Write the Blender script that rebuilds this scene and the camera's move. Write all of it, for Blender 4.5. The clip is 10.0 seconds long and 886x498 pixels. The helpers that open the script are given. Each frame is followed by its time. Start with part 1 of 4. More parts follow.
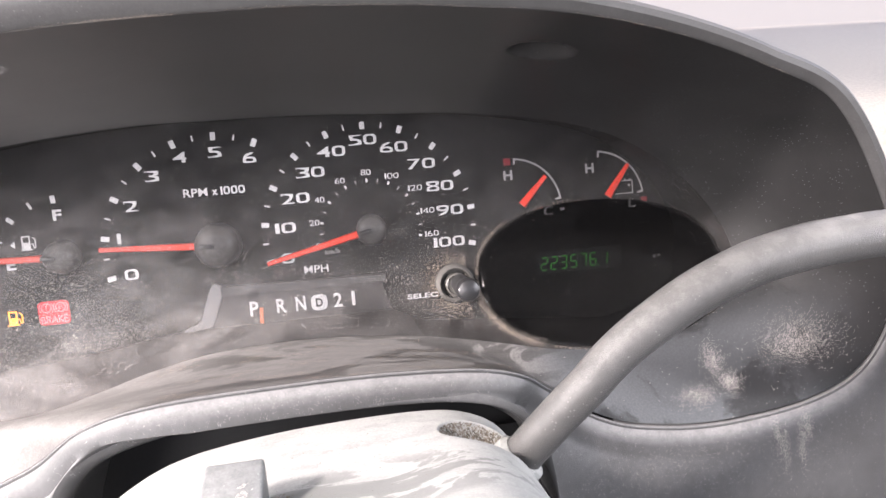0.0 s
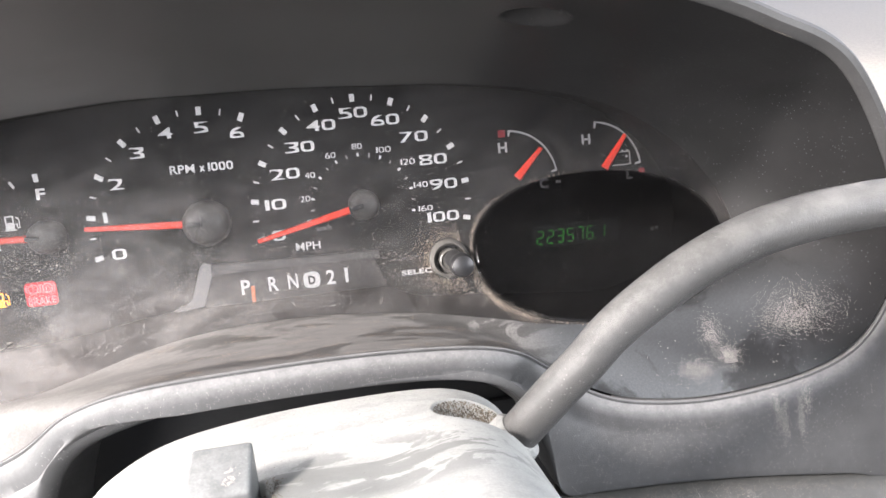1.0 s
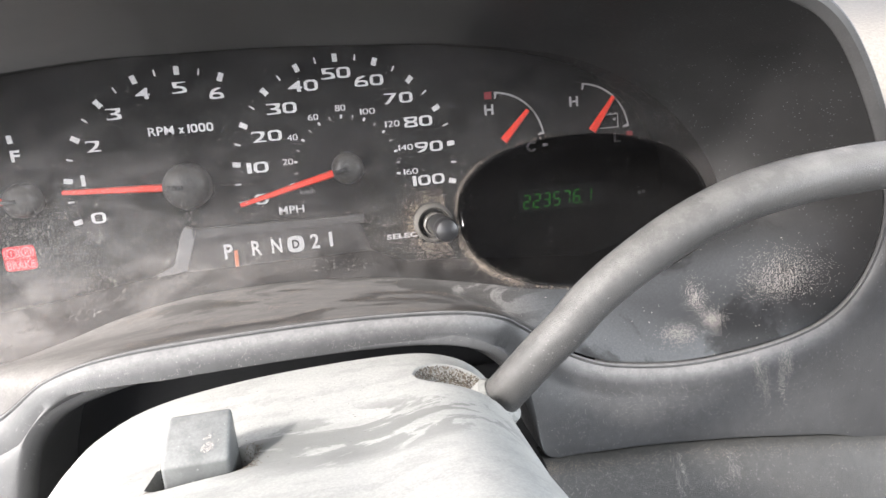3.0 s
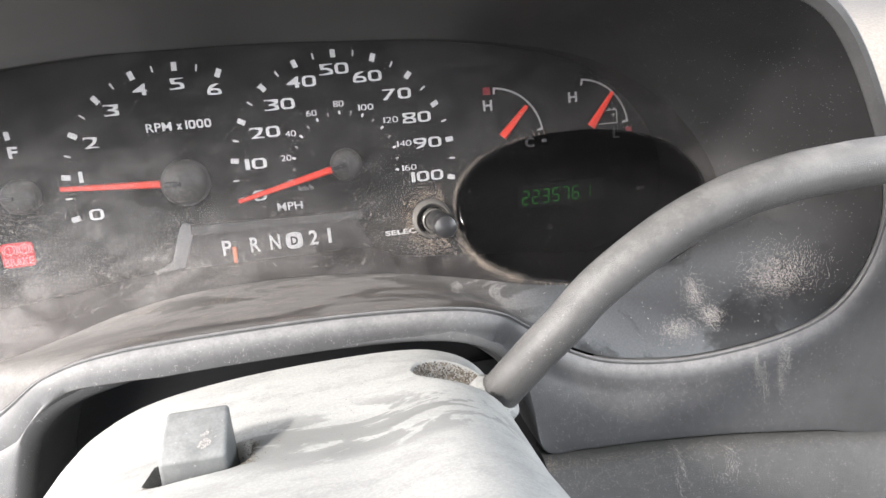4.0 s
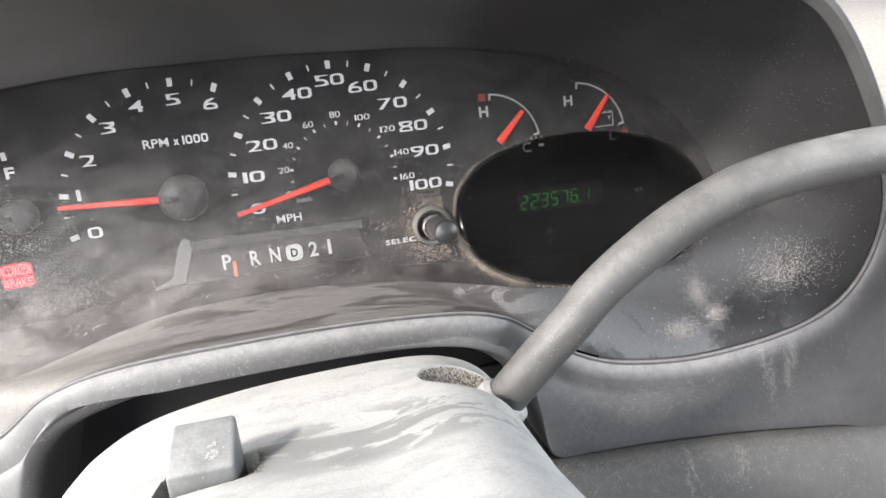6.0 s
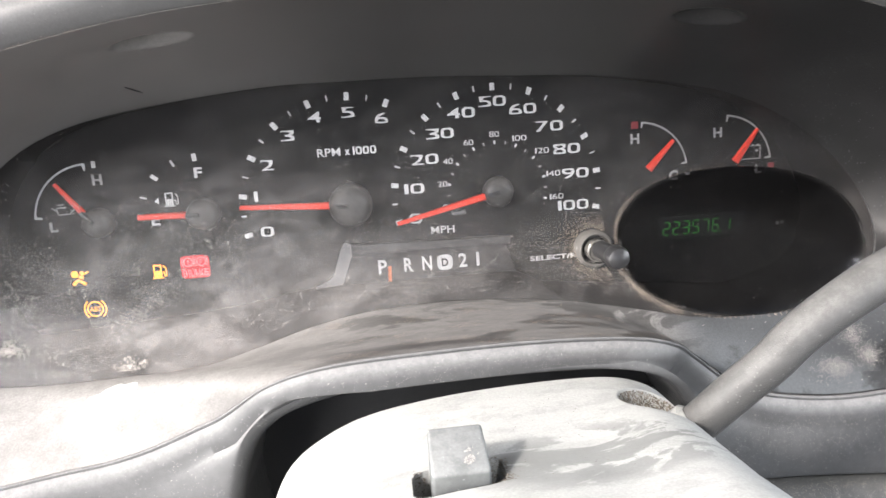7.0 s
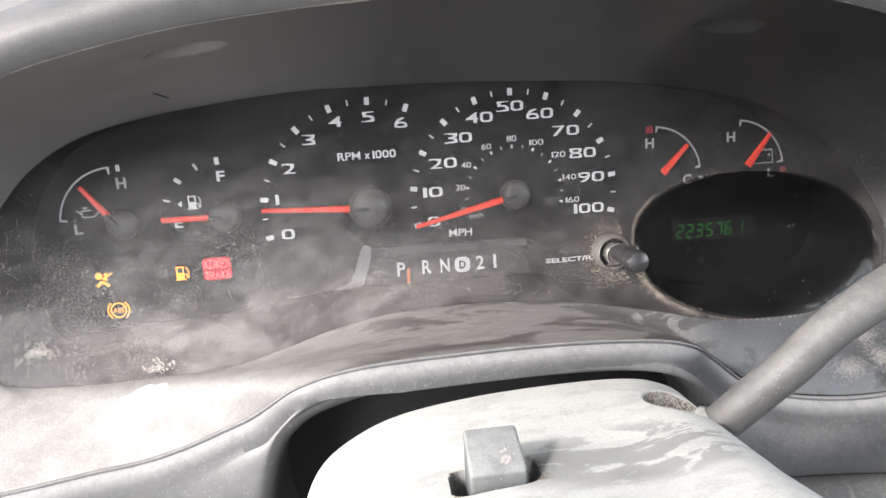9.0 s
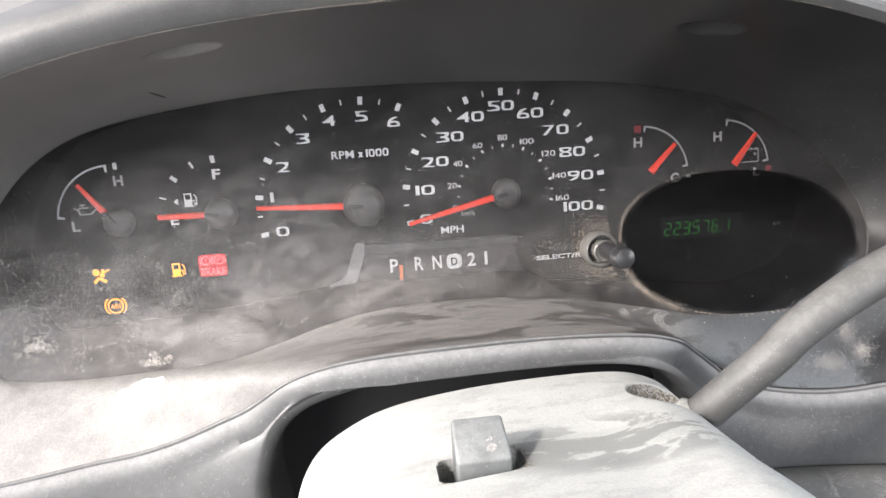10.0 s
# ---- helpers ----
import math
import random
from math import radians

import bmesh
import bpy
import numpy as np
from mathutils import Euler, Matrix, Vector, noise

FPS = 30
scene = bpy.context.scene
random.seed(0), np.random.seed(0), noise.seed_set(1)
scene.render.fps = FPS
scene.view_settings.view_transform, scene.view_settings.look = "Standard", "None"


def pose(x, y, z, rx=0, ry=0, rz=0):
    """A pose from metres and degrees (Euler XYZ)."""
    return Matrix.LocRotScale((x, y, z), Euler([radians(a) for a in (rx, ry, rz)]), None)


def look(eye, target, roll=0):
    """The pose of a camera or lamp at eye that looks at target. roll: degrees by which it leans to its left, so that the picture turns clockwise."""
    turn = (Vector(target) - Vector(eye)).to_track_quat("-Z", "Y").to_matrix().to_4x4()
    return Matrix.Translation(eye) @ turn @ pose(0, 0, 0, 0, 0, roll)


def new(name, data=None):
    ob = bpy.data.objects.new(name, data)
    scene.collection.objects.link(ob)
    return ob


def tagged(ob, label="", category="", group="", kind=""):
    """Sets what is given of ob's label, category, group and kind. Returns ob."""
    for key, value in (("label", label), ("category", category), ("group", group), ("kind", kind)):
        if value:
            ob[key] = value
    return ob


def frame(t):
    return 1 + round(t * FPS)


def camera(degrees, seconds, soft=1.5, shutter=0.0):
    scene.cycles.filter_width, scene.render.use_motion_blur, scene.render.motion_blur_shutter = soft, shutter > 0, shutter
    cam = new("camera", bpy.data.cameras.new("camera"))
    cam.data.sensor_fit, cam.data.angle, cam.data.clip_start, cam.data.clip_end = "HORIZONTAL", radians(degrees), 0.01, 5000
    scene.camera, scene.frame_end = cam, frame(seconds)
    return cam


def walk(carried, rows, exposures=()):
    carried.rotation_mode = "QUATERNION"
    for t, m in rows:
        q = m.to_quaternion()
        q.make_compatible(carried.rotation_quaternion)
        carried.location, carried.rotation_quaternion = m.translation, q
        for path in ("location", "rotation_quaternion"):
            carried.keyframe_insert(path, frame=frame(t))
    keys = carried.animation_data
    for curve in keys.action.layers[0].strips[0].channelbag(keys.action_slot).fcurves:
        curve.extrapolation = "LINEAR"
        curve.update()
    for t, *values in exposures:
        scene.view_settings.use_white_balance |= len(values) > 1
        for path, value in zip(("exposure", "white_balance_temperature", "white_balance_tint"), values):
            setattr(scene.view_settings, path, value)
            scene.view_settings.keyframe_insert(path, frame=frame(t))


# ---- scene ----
cam = camera(68.36, 10.0, shutter=0.4)
# cluster frame: x right, y ahead, z up along the dial face, origin at the speedometer's centre
DASH = pose(0, 0, 1.02, -15, 0, 0)
ROWS = [
    (0, -0.01008, -0.31086, 0.01835, 84.358, 4.920, -8.426),
    (0.5, -0.00888, -0.31026, 0.01815, 83.825, 5.468, -8.087),
    (1, -0.00763, -0.30538, 0.01766, 82.127, 5.611, -8.705),
    (1.5, -0.00638, -0.30469, 0.01702, 80.844, 5.707, -8.974),
    (2, -0.00537, -0.30390, 0.01703, 79.866, 5.394, -9.271),
    (2.5, -0.00510, -0.30358, 0.01762, 79.122, 5.394, -9.483),
    (4, -0.00451, -0.30300, 0.01720, 78.505, 5.507, -9.584),
    (4.5, -0.00382, -0.30320, 0.01730, 78.192, 5.749, -9.602),
    (5, -0.00589, -0.30259, 0.01851, 78.642, 6.352, -9.584),
    (5.2, -0.00513, -0.30295, 0.01545, 79.197, 6.789, -9.590),
    (6.3, -0.00740, -0.30190, 0.01493, 79.561, 7.209, -10.272),
    (6.5, -0.02709, -0.30035, 0.02330, 77.946, 4.638, -8.205),
    (6.7, -0.03539, -0.30312, 0.02310, 80.957, 4.316, -7.053),
    (7, -0.05364, -0.30806, 0.02928, 79.942, 4.066, -5.460),
    (7.5, -0.05617, -0.30667, 0.03146, 79.623, 3.034, -6.279),
    (8, -0.06117, -0.30841, 0.03375, 80.120, 2.902, -5.992),
    (8.5, -0.06035, -0.31158, 0.03423, 80.481, 3.420, -5.574),
    (9, -0.06317, -0.31158, 0.03274, 79.783, 3.958, -5.585),
    (9.5, -0.06373, -0.31568, 0.03484, 80.120, 4.050, -5.238),
    (10, -0.06178, -0.31750, 0.03306, 79.602, 3.866, -5.923),
]
walk(cam, [(t, DASH @ pose(*p)) for t, *p in ROWS], exposures=[(0.0, 1.30, 6700, 20), (0.5, 1.40, 6660, 17), (1.0, 1.32, 6630, 15), (1.5, 1.28, 6600, 14), (2.5, 1.19, 6600, 13), (5.2, 1.12, 6600, 13), (7.0, 1.18, 6600, 13), (10.0, 1.07, 6600, 13)])
from mathutils.bvhtree import BVHTree

SOLE = 0.01  # drawings below are in centimetres of the cluster frame

# ---- world and light ----
world = bpy.data.worlds.new("sky")
scene.world = world
world.use_nodes = True
wn = world.node_tree
sky = wn.nodes.new("ShaderNodeTexSky")
sky.sky_type, sky.sun_disc = 'NISHITA', False
sky.sun_elevation, sky.sun_rotation = radians(38), radians(-114)
sky.air_density, sky.dust_density, sky.ozone_density = 0.9, 2.5, 1.0
wn.nodes["Background"].inputs[1].default_value = 0.12
wn.links.new(sky.outputs[0], wn.nodes["Background"].inputs[0])

sun_data = bpy.data.lights.new("sun", 'SUN')
sun_data.energy, sun_data.angle, sun_data.color = 2.6, radians(5), (1.0, 0.97, 0.93)
sun = new("sun", sun_data)
sun.matrix_world = look((-4.4, -2.0, 4.7), (0, 0, 0.9))

# daylight through the open driver's door
win_data = bpy.data.lights.new("open_door_light", 'AREA')
win_data.shape, win_data.size, win_data.size_y, win_data.energy = 'RECTANGLE', 1.15, 1.00, 16
win_data.color = (0.97, 0.99, 1.0)
win = new("open_door_light", win_data)
win.matrix_world = look((-0.72, -0.42, 1.15), (0.0, -0.22, 1.02))

# added fill from the passenger's side, as sky through an unseen window
pas_data = bpy.data.lights.new("passenger_fill_light", 'AREA')
pas_data.shape, pas_data.size, pas_data.size_y, pas_data.energy = 'RECTANGLE', 0.95, 0.50, 11
pas_data.color = (0.92, 0.965, 1.0)
pas = new("passenger_fill_light", pas_data)
pas.matrix_world = look((1.08, -0.55, 1.36), (0.0, -0.15, 1.0))

# ---- materials ----
def nodes_of(name):
    m = bpy.data.materials.new(name)
    m.use_nodes = True
    nt = m.node_tree
    return m, nt, nt.nodes["Principled BSDF"]


def add(nt, kind, **sets):
    n = nt.nodes.new(kind)
    for k, v in sets.items():
        n.inputs[k].default_value = v
    return n


def math_node(nt, op, a, b=None, clamp=False):
    n = nt.nodes.new("ShaderNodeMath")
    n.operation, n.use_clamp = op, clamp
    for i, v in enumerate((a, b)):
        if v is None:
            continue
        if isinstance(v, (int, float)):
            n.inputs[i].default_value = v
        else:
            nt.links.new(v, n.inputs[i])
    return n.outputs[0]


def ramp(nt, value, lo, hi, out_lo=0.0, out_hi=1.0):
    n = nt.nodes.new("ShaderNodeMapRange")
    n.interpolation_type = 'SMOOTHSTEP'
    for k, v in zip(("From Min", "From Max", "To Min", "To Max"), (lo, hi, out_lo, out_hi)):
        n.inputs[k].default_value = v
    nt.links.new(value, n.inputs["Value"])
    return n.outputs["Result"]


def noise_of(nt, scale, detail=4, rough=0.6, stretch=None, swirl=0.0):
    geo = nt.nodes.new("ShaderNodeNewGeometry")
    n = add(nt, "ShaderNodeTexNoise", Scale=scale, Detail=detail, Roughness=rough, Distortion=swirl)
    if stretch:
        mp = nt.nodes.new("ShaderNodeMapping")
        mp.inputs["Scale"].default_value = stretch
        nt.links.new(geo.outputs["Position"], mp.inputs["Vector"])
        nt.links.new(mp.outputs[0], n.inputs["Vector"])
    else:
        nt.links.new(geo.outputs["Position"], n.inputs["Vector"])
    return n.outputs["Fac"]


def mix_colour(nt, fac, a, b):
    n = nt.nodes.new("ShaderNodeMix")
    n.data_type = 'RGBA'
    nt.links.new(fac, n.inputs[0])
    for i, c in ((6, a), (7, b)):
        if isinstance(c, tuple):
            n.inputs[i].default_value = (*c, 1)
        else:
            nt.links.new(c, n.inputs[i])
    return n.outputs[2]


def dusty_plastic(name, base, dust=0.6, rough=0.45, grain=1500, grain_depth=0.15, dust_colour=(0.42, 0.39, 0.36), patch=55, all_round=0.12, wipe=(1, 1, 1), specks=0.5, contrast=0.25, dust_light_span=None, edge=(0.36, 0.60), gloss=0.5, smear=None, thickest=0.42, side_gloss=None, sky_tint=None, settle=1.0):
    """Moulded plastic with leather grain and dust that settles on what faces up, wiped away in patches."""
    m, nt, p = nodes_of(name)
    geo = nt.nodes.new("ShaderNodeNewGeometry")
    xyz = nt.nodes.new("ShaderNodeSeparateXYZ")
    nt.links.new(geo.outputs["Normal"], xyz.inputs[0])
    up = math_node(nt, 'POWER', ramp(nt, xyz.outputs["Z"], 0.05, 0.85, all_round, 1.0), settle)
    patches = ramp(nt, noise_of(nt, patch, 7, 0.7, wipe), *edge, contrast, 1.0)
    if smear:
        # a rubbed zone where fingers drag the dust off in streaks
        cx, cy, rx, ry, left = smear
        tc = nt.nodes.new("ShaderNodeTexCoord")
        at = nt.nodes.new("ShaderNodeSeparateXYZ")
        nt.links.new(tc.outputs["Object"], at.inputs[0])
        u = math_node(nt, 'DIVIDE', math_node(nt, 'SUBTRACT', at.outputs["X"], cx), rx)
        v = math_node(nt, 'DIVIDE', math_node(nt, 'SUBTRACT', at.outputs["Y"], cy), ry)
        far = math_node(nt, 'ADD', math_node(nt, 'MULTIPLY', u, u), math_node(nt, 'MULTIPLY', v, v))
        near = ramp(nt, far, 0.35, 1.2, 1.0, 0.0)
        rub = ramp(nt, noise_of(nt, 85, 8, 0.62, (0.45, 1.0, 1.0), 0.6), 0.485, 0.525)
        patches = math_node(nt, 'MULTIPLY', patches, math_node(nt, 'SUBTRACT', 1.0, math_node(nt, 'MULTIPLY', math_node(nt, 'MULTIPLY', near, rub), left)))
    fine = ramp(nt, noise_of(nt, 1400, 3, 0.7), 0.35, 0.7, 0.78, 1.0)
    cover = math_node(nt, 'MULTIPLY', math_node(nt, 'MULTIPLY', up, patches), fine)
    cover = math_node(nt, 'MULTIPLY', cover, dust, True)
    if dust_light_span:
        # evener wiped dust along x, thinned as hood shade, thickened as lever highlight
        at = nt.nodes.new("ShaderNodeSeparateXYZ")
        nt.links.new(geo.outputs["Position"], at.inputs[0])
        side = ramp(nt, at.outputs["X"], *dust_light_span)
        smears = math_node(nt, 'MULTIPLY', ramp(nt, noise_of(nt, 52, 9, 0.62, (0.50, 1.5, 1.0), 0.9), 0.475, 0.525, 0.42, 1.0), ramp(nt, noise_of(nt, 300, 6, 0.75, (0.30, 1.0, 1.0)), 0.36, 0.62, 0.72, 1.0))
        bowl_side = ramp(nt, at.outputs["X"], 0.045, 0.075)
        broad = ramp(nt, noise_of(nt, 30, 6, 0.6, None, 0.4), 0.44, 0.54, 0.14, 0.50)
        # thinned towards the back of the bowl, painting in its shade
        broad = math_node(nt, 'MULTIPLY', broad, ramp(nt, at.outputs["Y"], -0.088, -0.066, 1.15, 0.15))
        smears = math_node(nt, 'ADD', math_node(nt, 'MULTIPLY', smears, math_node(nt, 'SUBTRACT', 1.0, bowl_side)), math_node(nt, 'MULTIPLY', broad, bowl_side))
        lies = ramp(nt, xyz.outputs["Z"], 0.0, 0.4)
        smears = math_node(nt, 'ADD', math_node(nt, 'MULTIPLY', smears, lies), math_node(nt, 'MULTIPLY', math_node(nt, 'SUBTRACT', 1.0, lies), 0.8))
        even = math_node(nt, 'MULTIPLY', math_node(nt, 'MULTIPLY', math_node(nt, 'POWER', up, math_node(nt, 'ADD', 1.8, math_node(nt, 'MULTIPLY', bowl_side, 3.0))), math_node(nt, 'MULTIPLY', fine, smears)), thickest)
        cover = math_node(nt, 'ADD', math_node(nt, 'MULTIPLY', cover, math_node(nt, 'SUBTRACT', 1.0, side)), math_node(nt, 'MULTIPLY', even, side))
    dots = nt.nodes.new("ShaderNodeTexVoronoi")
    dots.inputs["Scale"].default_value = 700
    nt.links.new(geo.outputs["Position"], dots.inputs["Vector"])
    dot = ramp(nt, dots.outputs["Distance"], 0.12, 0.20, specks, 0.0)
    sparse = ramp(nt, noise_of(nt, 150, 3), 0.46, 0.58)
    cover = math_node(nt, 'MAXIMUM', cover, math_node(nt, 'MULTIPLY', dot, sparse))
    tone = ramp(nt, noise_of(nt, 25, 4), 0.3, 0.7)
    plain = mix_colour(nt, tone, tuple(c * 0.82 for c in base), tuple(c * 1.18 for c in base))
    powder = dust_colour
    # the sky's blue sheen in the bowl, mixed into the dust colour
    if sky_tint:
        powder = mix_colour(nt, bowl_side, dust_colour, sky_tint)
    nt.links.new(mix_colour(nt, cover, plain, powder), p.inputs["Base Color"])
    nt.links.new(ramp(nt, cover, 0.0, 0.6, rough, 0.9), p.inputs["Roughness"])
    p.inputs["Specular IOR Level"].default_value = gloss
    if side_gloss:
        # specular level eased along x to its passenger-side value
        at = nt.nodes.new("ShaderNodeSeparateXYZ")
        nt.links.new(geo.outputs["Position"], at.inputs[0])
        nt.links.new(ramp(nt, at.outputs["X"], side_gloss[0], side_gloss[1], gloss, side_gloss[2]), p.inputs["Specular IOR Level"])
    bump = add(nt, "ShaderNodeBump", Strength=grain_depth, Distance=0.0004)
    nt.links.new(noise_of(nt, grain, 2, 0.5), bump.inputs["Height"])
    nt.links.new(bump.outputs[0], p.inputs["Normal"])
    return m


def plain_paint(name, colour, rough=0.5, emit=0.0, vary=0.06, gloss=0.5):
    m, nt, p = nodes_of(name)
    t = ramp(nt, noise_of(nt, 700, 3), 0.3, 0.7)
    nt.links.new(mix_colour(nt, t, tuple(c * (1 - vary) for c in colour), tuple(min(1, c * (1 + vary)) for c in colour)), p.inputs["Base Color"])
    p.inputs["Roughness"].default_value = rough
    p.inputs["Specular IOR Level"].default_value = gloss
    if emit:
        p.inputs["Emission Color"].default_value = (*colour, 1)
        p.inputs["Emission Strength"].default_value = emit
    return m


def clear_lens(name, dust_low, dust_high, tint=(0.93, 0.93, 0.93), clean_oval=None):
    """Thin clear plastic under a film of dust, thicker low and door-side, with the hood's shade painted in."""
    m, nt, p = nodes_of(name)
    nt.nodes.remove(p)
    out = nt.nodes["Material Output"]
    co = nt.nodes.new("ShaderNodeTexCoord")
    xyz = nt.nodes.new("ShaderNodeSeparateXYZ")
    nt.links.new(co.outputs["Object"], xyz.inputs[0])
    # film thins upward, both as dust and as the hood's shade
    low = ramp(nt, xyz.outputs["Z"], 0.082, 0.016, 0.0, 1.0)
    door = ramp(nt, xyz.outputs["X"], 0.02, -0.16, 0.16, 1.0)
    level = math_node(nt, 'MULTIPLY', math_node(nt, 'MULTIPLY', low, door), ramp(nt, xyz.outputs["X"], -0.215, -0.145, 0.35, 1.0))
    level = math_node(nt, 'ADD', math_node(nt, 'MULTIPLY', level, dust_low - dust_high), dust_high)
    # broad swipes of a hand, then fine lint and specks
    mp = nt.nodes.new("ShaderNodeMapping")
    mp.inputs["Rotation"].default_value = (0, radians(27), 0)
    nt.links.new(co.outputs["Object"], mp.inputs["Vector"])
    draw = nt.nodes.new("ShaderNodeMapping")
    draw.inputs["Scale"].default_value = (0.30, 1.0, 2.2)
    nt.links.new(mp.outputs[0], draw.inputs["Vector"])
    swipe = add(nt, "ShaderNodeTexNoise", Scale=60, Detail=5, Roughness=0.6)
    nt.links.new(draw.outputs[0], swipe.inputs["Vector"])
    streak = ramp(nt, swipe.outputs["Fac"], 0.42, 0.56, 0.82, 1.06)
    wipes = ramp(nt, noise_of(nt, 38, 7, 0.6, (0.6, 1.0, 1.0), 0.6), 0.44, 0.53, 0.70, 1.06)
    flour = math_node(nt, 'MULTIPLY', ramp(nt, noise_of(nt, 150, 9, 0.80, (0.6, 1.0, 1.0)), 0.42, 0.60, 0.66, 1.25), ramp(nt, noise_of(nt, 2200, 3, 0.7), 0.40, 0.66, 0.65, 1.45))
    cover = math_node(nt, 'MULTIPLY', math_node(nt, 'MULTIPLY', level, math_node(nt, 'MULTIPLY', streak, wipes)), flour)
    # single grains, denser where the film is thicker
    drift = ramp(nt, noise_of(nt, 130, 5, 0.7), 0.36, 0.62, 0.25, 1.0)
    for cell, least, strength in ((1300, 0.62, 0.13), (850, 0.82, 0.20)):
        cells = nt.nodes.new("ShaderNodeTexVoronoi")
        cells.inputs["Scale"].default_value = cell
        nt.links.new(co.outputs["Object"], cells.inputs["Vector"])
        pick_of = nt.nodes.new("ShaderNodeSeparateXYZ")
        nt.links.new(cells.outputs["Color"], pick_of.inputs[0])
        some = ramp(nt, pick_of.outputs["X"], least, least + 0.10)
        size = ramp(nt, cells.outputs["Distance"], 0.14, 0.34, strength, 0.0)
        grain = math_node(nt, 'MULTIPLY', math_node(nt, 'MULTIPLY', some, size), math_node(nt, 'MULTIPLY', drift, ramp(nt, level, dust_high, dust_high + 0.07, 0.05, 1.0)))
        cover = math_node(nt, 'ADD', cover, grain, True)
    if clean_oval:
        cx, cz, rx, rz = clean_oval
        u = math_node(nt, 'DIVIDE', math_node(nt, 'SUBTRACT', xyz.outputs["X"], cx), rx)
        v = math_node(nt, 'DIVIDE', math_node(nt, 'SUBTRACT', xyz.outputs["Z"], cz), rz)
        far = math_node(nt, 'ADD', math_node(nt, 'MULTIPLY', u, u), math_node(nt, 'MULTIPLY', v, v))
        cover = math_node(nt, 'MULTIPLY', cover, ramp(nt, far, 0.98, 1.06))
    glass = nt.nodes.new("ShaderNodeMixShader")
    fres = add(nt, "ShaderNodeFresnel", IOR=1.25)
    nt.links.new(fres.outputs[0], glass.inputs[0])
    clear = nt.nodes.new("ShaderNodeBsdfTransparent")
    clear.inputs[0].default_value = (*tint, 1)
    gloss = add(nt, "ShaderNodeBsdfGlossy", Roughness=0.12)
    nt.links.new(clear.outputs[0], glass.inputs[1])
    nt.links.new(gloss.outputs[0], glass.inputs[2])
    film = nt.nodes.new("ShaderNodeBsdfDiffuse")
    film.inputs[0].default_value = (0.72, 0.68, 0.65, 1)
    mix = nt.nodes.new("ShaderNodeMixShader")
    nt.links.new(cover, mix.inputs[0])
    nt.links.new(glass.outputs[0], mix.inputs[1])
    nt.links.new(film.outputs[0], mix.inputs[2])
    nt.links.new(mix.outputs[0], out.inputs[0])
    return m


M_HOOD = dusty_plastic("dark_grey_hood_plastic", (0.017, 0.0166, 0.0165), dust=0.72, rough=0.34, grain=1800, dust_colour=(0.38, 0.365, 0.35), all_round=0.36, wipe=(1, 1.4, 1), specks=0.14, dust_light_span=(-0.13, -0.04), contrast=0.80, patch=70, edge=(0.36, 0.58), gloss=0.16, thickest=0.50, side_gloss=(0.05, 0.10, 0.10), sky_tint=(0.33, 0.355, 0.375))
M_RIM = dusty_plastic("grey_hood_rim_plastic", (0.030, 0.030, 0.030), dust=0.34, rough=0.36, grain=1800, dust_colour=(0.38, 0.37, 0.36), all_round=0.25, specks=0.14, contrast=0.75, patch=70, gloss=0.25)
M_TRIM = dusty_plastic("grey_dash_trim_plastic", (0.046, 0.0465, 0.047), dust=0.52, rough=0.34, grain=2600, grain_depth=0.3, dust_colour=(0.41, 0.405, 0.40), all_round=0.42, settle=3.4, specks=0.30, contrast=0.72, patch=260, gloss=0.30)
M_PAD = plain_paint("grained_grey_dash_pad", (0.42, 0.385, 0.34), 0.9, vary=0.10)
M_KNEE = dusty_plastic("grained_grey_knee_panel", (0.027, 0.027, 0.0255), dust=0.09, rough=0.55, grain=2800, grain_depth=0.7, dust_colour=(0.42, 0.40, 0.37), all_round=0.25, specks=0.4, contrast=0.70, patch=300)
M_COLUMN = dusty_plastic("dust_coated_column_plastic", (0.13, 0.135, 0.132), dust=0.95, rough=0.5, grain=2400, grain_depth=0.14, dust_colour=(0.43, 0.435, 0.415), patch=150, all_round=0.7, wipe=(0.5, 1.0, 1.0), specks=0.3, contrast=0.80, edge=(0.38, 0.54), smear=(0.024, -0.004, 0.040, 0.017, 0.62))
# pale dust growing to the right paints the rod's bright top highlight
M_LEVER = dusty_plastic("worn_grey_lever_plastic", (0.060, 0.0595, 0.058), dust=0.17, dust_light_span=(0.110, 0.160), thickest=1.9, rough=0.42, grain=2600, grain_depth=0.5, dust_colour=(0.50, 0.49, 0.47), all_round=0.15, patch=120, specks=0.22, contrast=0.55, edge=(0.42, 0.58), gloss=0.4)
M_BUTTON = dusty_plastic("grey_button_plastic", (0.060, 0.064, 0.064), dust=0.42, rough=0.45, dust_colour=(0.44, 0.45, 0.44), patch=160, all_round=0.12, contrast=0.6)
# black of the sheets that paint shade behind the dash, and of the gouge
M_DARK = plain_paint("shade_and_gouge_black", (0.012, 0.012, 0.013), 0.8)
M_FACE = plain_paint("matt_black_dial_face", (0.008, 0.0077, 0.008), 0.6, vary=0.25, gloss=0.10)
M_HOUSING = plain_paint("charcoal_dial_surround", (0.022, 0.022, 0.023), 0.6, vary=0.15, gloss=0.2)
M_OVAL = plain_paint("deep_black_display_panel", (0.006, 0.006, 0.007), 0.35)
M_PRINT = plain_paint("white_dial_print", (0.66, 0.65, 0.645), 0.6)
M_PRINT_DIM = plain_paint("grey_dial_print", (0.36, 0.355, 0.35), 0.6)
M_RED_PRINT = plain_paint("dark_red_dial_print", (0.22, 0.015, 0.02), 0.6)
